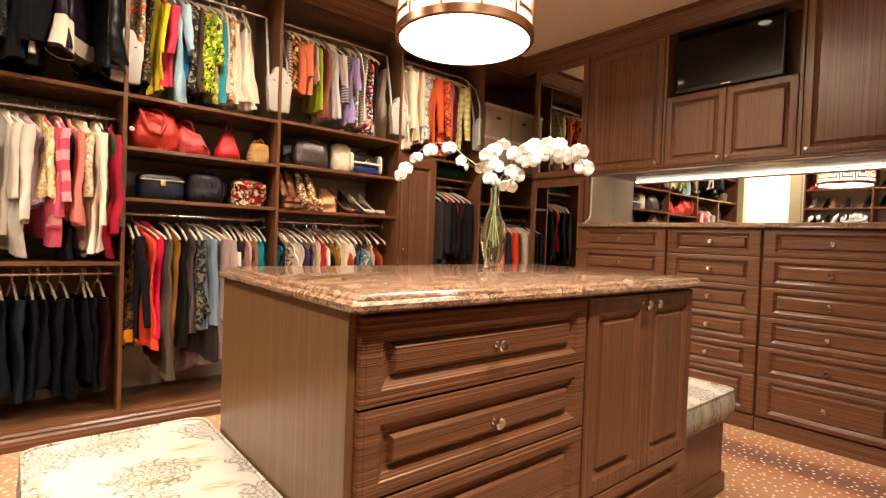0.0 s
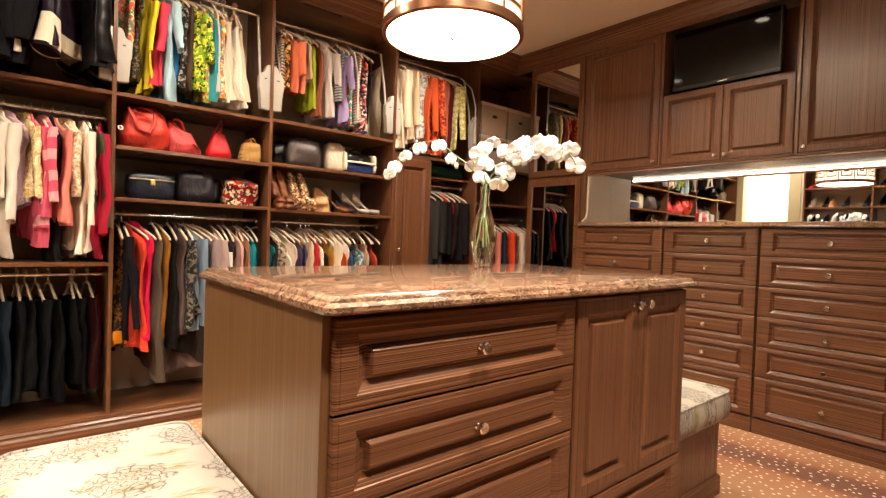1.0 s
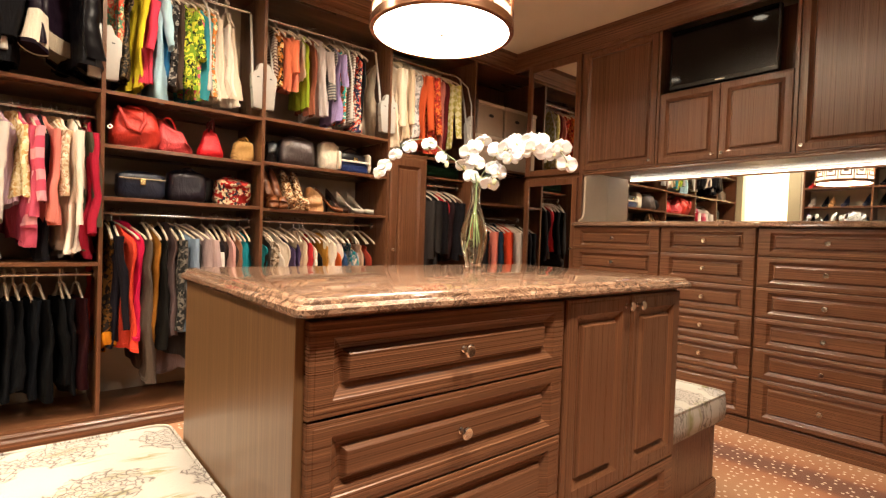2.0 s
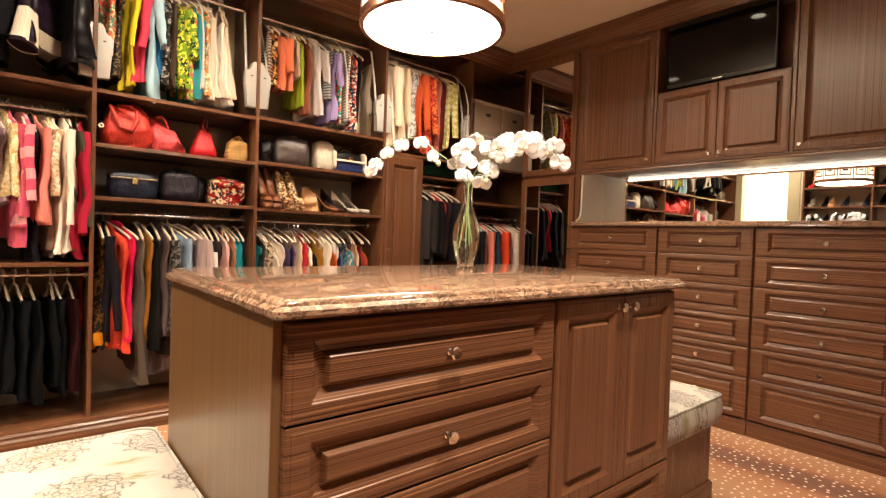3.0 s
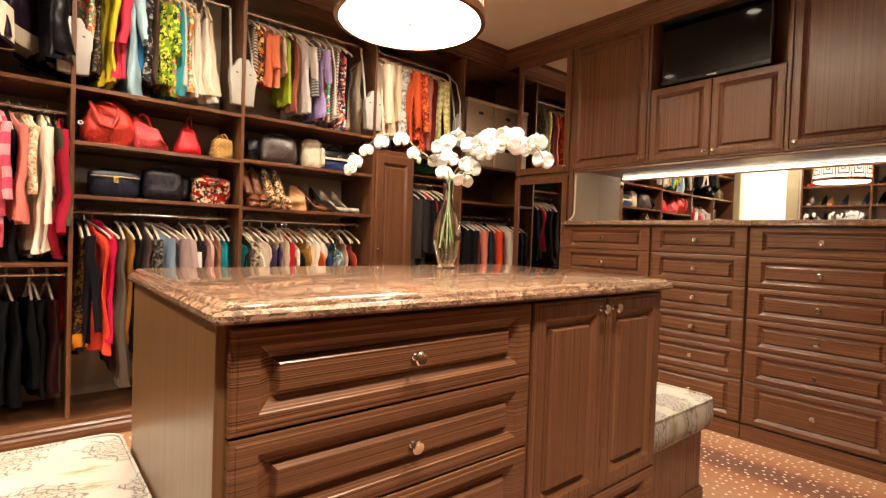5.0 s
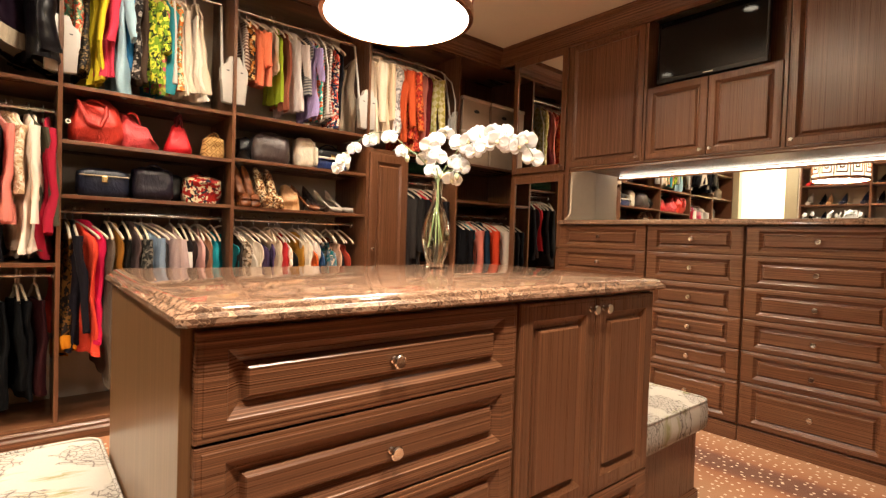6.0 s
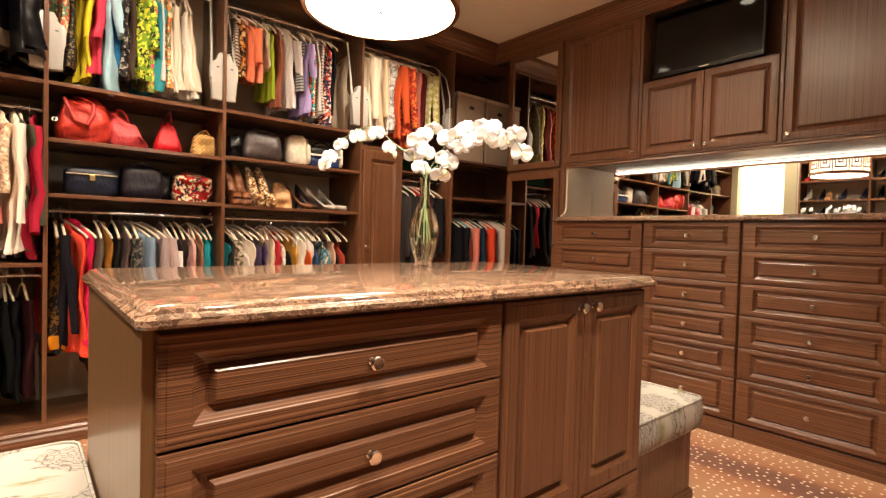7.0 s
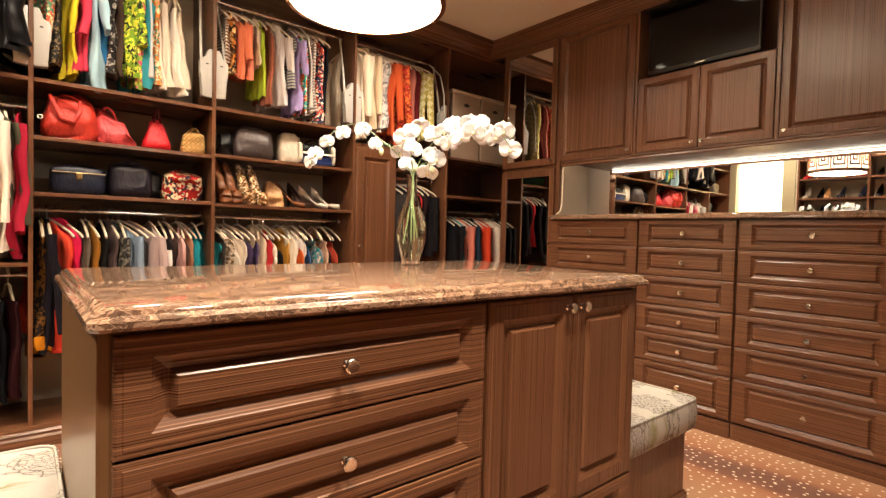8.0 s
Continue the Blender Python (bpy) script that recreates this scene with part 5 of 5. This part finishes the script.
def cushion(x0, x1, y0, y1, z0, z1, label):
    r = root("bench_cushion", ((x0 + x1) / 2, (y0 + y1) / 2, z0), label, "cushion", "bench cushions")
    bm = bmesh.new()
    nx, ny, c = 16, 24, 0.045
    grid = {}
    for i in range(nx + 1):
        for j in range(ny + 1):
            u, v = i / nx, j / ny
            x, y = x0 + (x1 - x0) * u, y0 + (y1 - y0) * v
            ex, ey = min(x - x0, x1 - x), min(y - y0, y1 - y)
            if ex < c and ey < c:
                k = c - math.hypot(c - ex, c - ey)
                if k < 0:
                    s = c / math.hypot(c - ex, c - ey)
                    x = (x0 + c - (c - ex) * s) if u < 0.5 else (x1 - c + (c - ex) * s)
                    y = (y0 + c - (c - ey) * s) if v < 0.5 else (y1 - c + (c - ey) * s)
            crown = 0.020 * (math.sin(math.pi * u) * math.sin(math.pi * v)) ** 0.45
            grid[i, j] = (x, y, crown + 0.003 * noise.noise((x * 7, y * 7, 1.0)))
    top = {k: bm.verts.new((x, y, z1 - 0.014 + h)) for k, (x, y, h) in grid.items()}
    for i in range(nx):
        for j in range(ny):
            bm.faces.new((top[i, j], top[i + 1, j], top[i + 1, j + 1], top[i, j + 1]))
    rim = [(i, 0) for i in range(nx)] + [(nx, j) for j in range(ny)] + [(i, ny) for i in range(nx, 0, -1)] + [(0, j) for j in range(ny, 0, -1)]
    prev = [top[k] for k in rim]
    cx, cy = (x0 + x1) / 2, (y0 + y1) / 2
    for f, out in ((0.15, 0.006), (0.5, 0.010), (0.85, 0.006), (1.0, -0.004)):
        ring = []
        for k in rim:
            x, y, h = grid[k]
            dx, dy = (1 if x > cx else -1) * (min(x - x0, x1 - x) < 0.03), (1 if y > cy else -1) * (min(y - y0, y1 - y) < 0.03)
            ring.append(bm.verts.new((x + dx * out, y + dy * out, z1 - 0.014 - (z1 - 0.014 - z0) * f)))
        n = len(ring)
        for i in range(n):
            bm.faces.new((prev[i], prev[(i + 1) % n], ring[(i + 1) % n], ring[i]))
        prev = ring
    bm.faces.new(prev)
    part("cover", bm, FLORAL, r, "cream fabric printed with grey and yellow-green flowers", smooth=50)
    for z in (z1 - 0.012, z0 + 0.012):
        bm = bmesh.new()
        tube(bm, [(grid[k][0], grid[k][1], z) for k in rim] + [(grid[rim[0]][0], grid[rim[0]][1], z)], 0.0048, 6, cap=False)
        part("piping", bm, FLORAL, r, "corded seam", smooth=60)


bench(0.065, IX0 - 0.001, 0.92, 1.715, "low brown wood storage bench beside the island")
bench(IX1 + 0.001, 2.515, 0.905, 1.56, "low brown wood storage bench beside the island")
cushion(0.055, IX0 - 0.008, 0.90, 1.735, 0.350, 0.508, "thick cream floral cushion on the bench by the island")
cushion(IX1 + 0.012, 2.535, 0.880, 1.57, 0.350, 0.478, "thick cream floral cushion on the bench by the island")


# ---- pendant lamp ----
PX, PY, PZ, PR, PH = 1.238, 1.362, 1.795, 0.242, 0.245
pend = root("pendant_lamp", (PX, PY, CEIL), "round white drum pendant lamp with brass Greek-key fretwork, lit", "pendant lamp")
C = Matrix.Translation((PX, PY, PZ))
bm = bmesh.new()
lathe(bm, [(PR - 0.008, 0.012), (PR - 0.006, 0.012), (PR - 0.006, PH - 0.012), (PR - 0.008, PH - 0.012), (PR - 0.008, 0.012)], C, 64)
part("shade", bm, glow("shade_glow", (1.0, 0.86, 0.66), 1.6), pend, "glowing cream drum shade", smooth=40)
bm = bmesh.new()
lathe(bm, [(0, 0.004), (PR - 0.03, 0.004), (PR - 0.012, 0.010), (PR - 0.012, 0.014), (0, 0.012)], C, 64)
part("diffuser", bm, glow("diffuser_glow", (1.0, 0.93, 0.82), 34.0), pend, "glowing white diffuser disc", smooth=40)
for z0, z1 in ((-0.002, 0.030), (PH - 0.030, PH + 0.002)):
    bm = bmesh.new()
    lathe(bm, [(PR - 0.014, z0), (PR, z0), (PR + 0.002, z0 + 0.003), (PR + 0.002, z1 - 0.003), (PR, z1), (PR - 0.005, z1), (PR - 0.005, z0 + 0.006), (PR - 0.014, z0 + 0.005), (PR - 0.014, z0)], C, 64)
    part("rim", bm, BRASS, pend, "rose brass rim", smooth=30)


def fret(bm, u0, u1, v0, v1):
    """A curved flat bar of the fretwork between angles and heights."""
    n = max(1, int(abs(u1 - u0) / radians(5)) + 1)
    rows = []
    for k in range(n + 1):
        a = u0 + (u1 - u0) * k / n
        ca, sa = math.cos(a), math.sin(a)
        rows.append([bm.verts.new((PX + r * ca, PY + r * sa, PZ + z)) for r, z in ((PR - 0.005, v0), (PR, v0), (PR, v1), (PR - 0.005, v1))])
    for a, b in zip(rows, rows[1:]):
        for i in range(4):
            bm.faces.new((a[i], a[(i + 1) % 4], b[(i + 1) % 4], b[i]))
    bm.faces.new(rows[0])
    bm.faces.new(rows[-1])


UNITS = 12
step = 2 * math.pi / UNITS / 7
vh = (PH - 0.06) / 6
KEY = [(0, 0, 0, 6), (1.2, 1.1, 5.8, 1.1), (1.2, 1.1, 1.2, 4.9), (1.2, 4.9, 4.4, 4.9), (4.4, 4.9, 4.4, 2.5), (4.4, 2.5, 2.7, 2.5), (2.7, 2.5, 2.7, 3.6), (5.8, 1.1, 5.8, 6)]
for k in range(UNITS):
    bm = bmesh.new()
    for a, b, c, d in KEY:
        hw, hh = 0.23 * step, 0.22 * vh
        ua, ub = (k * 7 + min(a, c)) * step, (k * 7 + max(a, c)) * step
        va, vb = 0.03 + min(b, d) * vh, 0.03 + max(b, d) * vh
        fret(bm, ua - hw, ub + hw, va - (hh if va > 0.031 else 0), vb + (hh if vb < PH - 0.031 else 0))
    part("fretwork", bm, BRASS, pend, "rose brass Greek-key fretwork")
bm = bmesh.new()
lathe(bm, [(0, -0.010), (0.006, -0.008), (0.009, -0.002), (0.012, 0.004), (0, 0.004)], C, 16)
part("finial", bm, WHITE_PLASTIC, pend, "small white finial", smooth=50)
bm = bmesh.new()
tube(bm, [(PX, PY, PZ + PH - 0.02), (PX, PY, CEIL - 0.02)], 0.008, 10)
for a in (0, 120, 240):
    tube(bm, [(PX, PY, PZ + PH - 0.012), (PX + (PR - 0.006) * math.cos(radians(a)), PY + (PR - 0.006) * math.sin(radians(a)), PZ + PH - 0.012)], 0.004, 6)
part("stem", bm, BRASS, pend, "brass stem", smooth=50)
bm = bmesh.new()
lathe(bm, [(0, 0), (0.065, 0), (0.065, -0.008), (0.05, -0.02), (0.012, -0.026), (0, -0.026)], Matrix.Translation((PX, PY, CEIL)), 28)
part("canopy", bm, BRASS, pend, "brass ceiling canopy", smooth=40)
# bulbs shine up through the open top of the drum
area_lamp("pendant_up_light", (PX, PY, PZ + PH * 0.6), 0.36, 70, (PX, PY + 0.001, CEIL)).data.spread = radians(125)


# ---- vase with orchids ----
VX, VY, VZ = 1.447, 1.386, 0.9915
glass = Nodes("clear_glass").out((0.96, 0.99, 0.96, 1), 0.0, 0.0, Transmission_Weight=1.0, IOR=1.45)
water = Nodes("water").out((0.93, 0.97, 0.86, 1), 0.0, 0.0, Transmission_Weight=1.0, IOR=1.33)
leafy = plain("stem_green", (0.17, 0.20, 0.085), 0.5, grain=60, depth=0.25)
petal = Nodes("white_petal").out((0.93, 0.93, 0.92, 1), 0.5, 0.0, Subsurface_Weight=0.15, Subsurface_Radius=(0.01, 0.01, 0.008))
vase = root("glass_vase", (VX, VY, VZ), "slender clear glass vase with water on the island", "vase")
outer = [(0.042, 0.0), (0.043, 0.006), (0.038, 0.012), (0.040, 0.022), (0.055, 0.060), (0.064, 0.100), (0.066, 0.130), (0.058, 0.170), (0.041, 0.205), (0.027, 0.235), (0.022, 0.265), (0.022, 0.290), (0.027, 0.316)]
inner = [(r - 0.0035, h) for r, h in outer[3:]][::-1]
V = Matrix.Translation((VX, VY, VZ)) @ Matrix.Diagonal((0.775, 0.775, 0.97, 1))
bm = bmesh.new()
lathe(bm, [(0, 0)] + outer + inner + [(0.0, 0.020)], V, 36)
body = part("body", bm, glass, vase, "clear glass body", smooth=60)
body.visible_shadow = False
bm = bmesh.new()
lathe(bm, [(0, 0.0203)] + [(r - 0.0037, max(h, 0.0203)) for r, h in outer[3:9]] + [(0, 0.205)], V, 36)
w = part("water", bm, water, vase, "clear water", smooth=60)
w.visible_shadow = False

plant = root("orchid_spray", (VX, VY, VZ + 0.03), "white moth orchids on green stems in the vase", "orchid")
SPREAD = Vector((0.52, -0.855))  # the spray fans out along one line across the island
STEMS = [
    [(0.010, 0.085), (0.004, 0.20), (0.0, 0.30), (-0.065, 0.385), (-0.125, 0.430), (-0.195, 0.482), (-0.275, 0.480), (-0.335, 0.440), (-0.385, 0.385)],
    [(-0.020, 0.075), (-0.004, 0.21), (0.002, 0.31), (-0.006, 0.36), (-0.004, 0.41), (0.014, 0.455)],
    [(0.018, 0.095), (0.004, 0.20), (0.004, 0.31), (0.050, 0.385), (0.090, 0.432), (0.155, 0.440), (0.225, 0.448), (0.285, 0.440), (0.316, 0.412), (0.326, 0.395)],
    [(0.0, 0.080), (0.0, 0.22), (0.006, 0.31), (0.035, 0.342), (0.055, 0.345)]]
STEMS = [[(SPREAD.x * u, SPREAD.y * u, h) for u, h in st] for st in STEMS]


def smooth_line(ctrl, n=28):
    out = []
    for k in range(n + 1):
        t = k / n * (len(ctrl) - 1)
        i = min(int(t), len(ctrl) - 2)
        f = t - i
        p = [Vector(ctrl[max(0, min(len(ctrl) - 1, i + d))]) for d in (-1, 0, 1, 2)]
        out.append(0.5 * ((2 * p[1]) + (-p[0] + p[2]) * f + (2 * p[0] - 5 * p[1] + 4 * p[2] - p[3]) * f * f + (-p[0] + 3 * p[1] - 3 * p[2] + p[3]) * f ** 3) + Vector((VX, VY, VZ)))
    return out


LINES = [smooth_line(s) for s in STEMS]
for ln in LINES:
    bm = bmesh.new()
    tube(bm, ln, [0.0017] * 10 + [0.0024 - 0.0010 * k / 18 for k in range(19)], 7)
    part("stem", bm, leafy, plant, "green flower stem", smooth=60)


def petal_shape(bm, m, length, width, curl, cup):
    rows = []
    for i in range(6):
        f = i / 5
        w = width * (math.sin(math.pi * min(1, 0.10 + 0.86 * f)) ** 0.7) * (1 if f < 0.98 else 0.5)
        row = []
        for j in range(5):
            g = j / 4 - 0.5
            row.append(bm.verts.new(m @ Vector((g * 2 * w, length * f, curl * f * f + cup * (g * g) * 4 - 0.002 * math.sin(6 * g + 3 * f)))))
        rows.append(row)
    for a, b in zip(rows, rows[1:]):
        for j in range(4):
            bm.faces.new((a[j], a[j + 1], b[j + 1], b[j]))


def bloom(at, facing, spin, s=1.0):
    m = Matrix.Translation(at) @ Vector(facing).to_track_quat("Z", "Y").to_matrix().to_4x4() @ Matrix.Rotation(radians(spin), 4, "Z")
    bm = bmesh.new()
    for a, L, W in ((0, 0.038, 0.016), (128, 0.038, 0.016), (-128, 0.038, 0.016), (76, 0.043, 0.030), (-76, 0.043, 0.030)):
        petal_shape(bm, m @ Matrix.Rotation(radians(a), 4, "Z") @ Matrix.Translation((0, 0.001, 0.003 if abs(a) == 76 else 0)), L * s, W * s, RNG.uniform(-0.008, 0.004) * s, RNG.uniform(-0.004, 0.006) * s)
    b = part("bloom", bm, petal, plant, "white orchid bloom", smooth=80)
    b.modifiers.new("thickness", "SOLIDIFY").thickness = 0.0008
    bm = bmesh.new()
    lathe(bm, [(0, 0.0), (0.006 * s, 0.002), (0.007 * s, 0.009), (0.003 * s, 0.014), (0, 0.015)], m @ Matrix.Rotation(radians(35), 4, "X"), 8)
    part("lip", bm, plain("pale_lip", (0.80, 0.70, 0.42), 0.5, grain=80), b, "pale yellow lip", smooth=60)


BLOOMS = [
    ((-0.392, 0.358), (-0.370, 0.384), (-0.326, 0.427), (-0.275, 0.460), (-0.192, 0.466), (-0.143, 0.414)),
    ((-0.030, 0.428), (0.020, 0.476), (-0.006, 0.452), (-0.052, 0.386), (0.000, 0.392), (-0.020, 0.341), (0.060, 0.372), (0.078, 0.358), (0.047, 0.316)),
    ((0.078, 0.432), (0.106, 0.448), (0.148, 0.460), (0.195, 0.472), (0.236, 0.464), (0.129, 0.406), (0.172, 0.424), (0.251, 0.430), (0.281, 0.422), (0.306, 0.440), (0.327, 0.384), (0.214, 0.440))]
for spray, size in zip(BLOOMS, (0.72, 0.80, 0.86)):
    for k, (u, h) in enumerate(spray):
        out = RNG.uniform(-0.018, 0.018)
        at = Vector((VX + SPREAD.x * u - out * 0.855, VY + SPREAD.y * u - out * 0.52, VZ + h))
        bloom(at, (-0.62 + RNG.uniform(-0.5, 0.5), -0.75 + RNG.uniform(-0.45, 0.45), RNG.uniform(-0.55, 0.15)), RNG.uniform(-22, 22), size * RNG.uniform(0.88, 1.10))
        near = min((q for ln in LINES for q in ln), key=lambda q: (q - at).length)
        bm = bmesh.new()
        tube(bm, [near, near.lerp(at, 0.55) + Vector((0, 0, 0.006)), at], 0.0012, 5)
        part("stalk", bm, leafy, plant, "thin green flower stalk", smooth=60)
# unopened buds at the ends of the sprays
for u, h in ((-0.118, 0.388), (0.012, 0.330), (0.070, 0.322)):
    bm = bmesh.new()
    at = Vector((VX + SPREAD.x * u, VY + SPREAD.y * u, VZ + h))
    lathe(bm, [(0, -0.014), (0.006, -0.009), (0.009, 0.0), (0.007, 0.009), (0, 0.014)], Matrix.Translation(at), 10)
    part("bud", bm, plain("bud_green", (0.55, 0.56, 0.34), 0.5, grain=60), plant, "pale green bud", smooth=70)
    near = min((q for ln in LINES for q in ln), key=lambda q: (q - at).length)
    bm = bmesh.new()
    tube(bm, [near, at], 0.0012, 5)
    part("stalk", bm, leafy, plant, "thin green flower stalk", smooth=60)
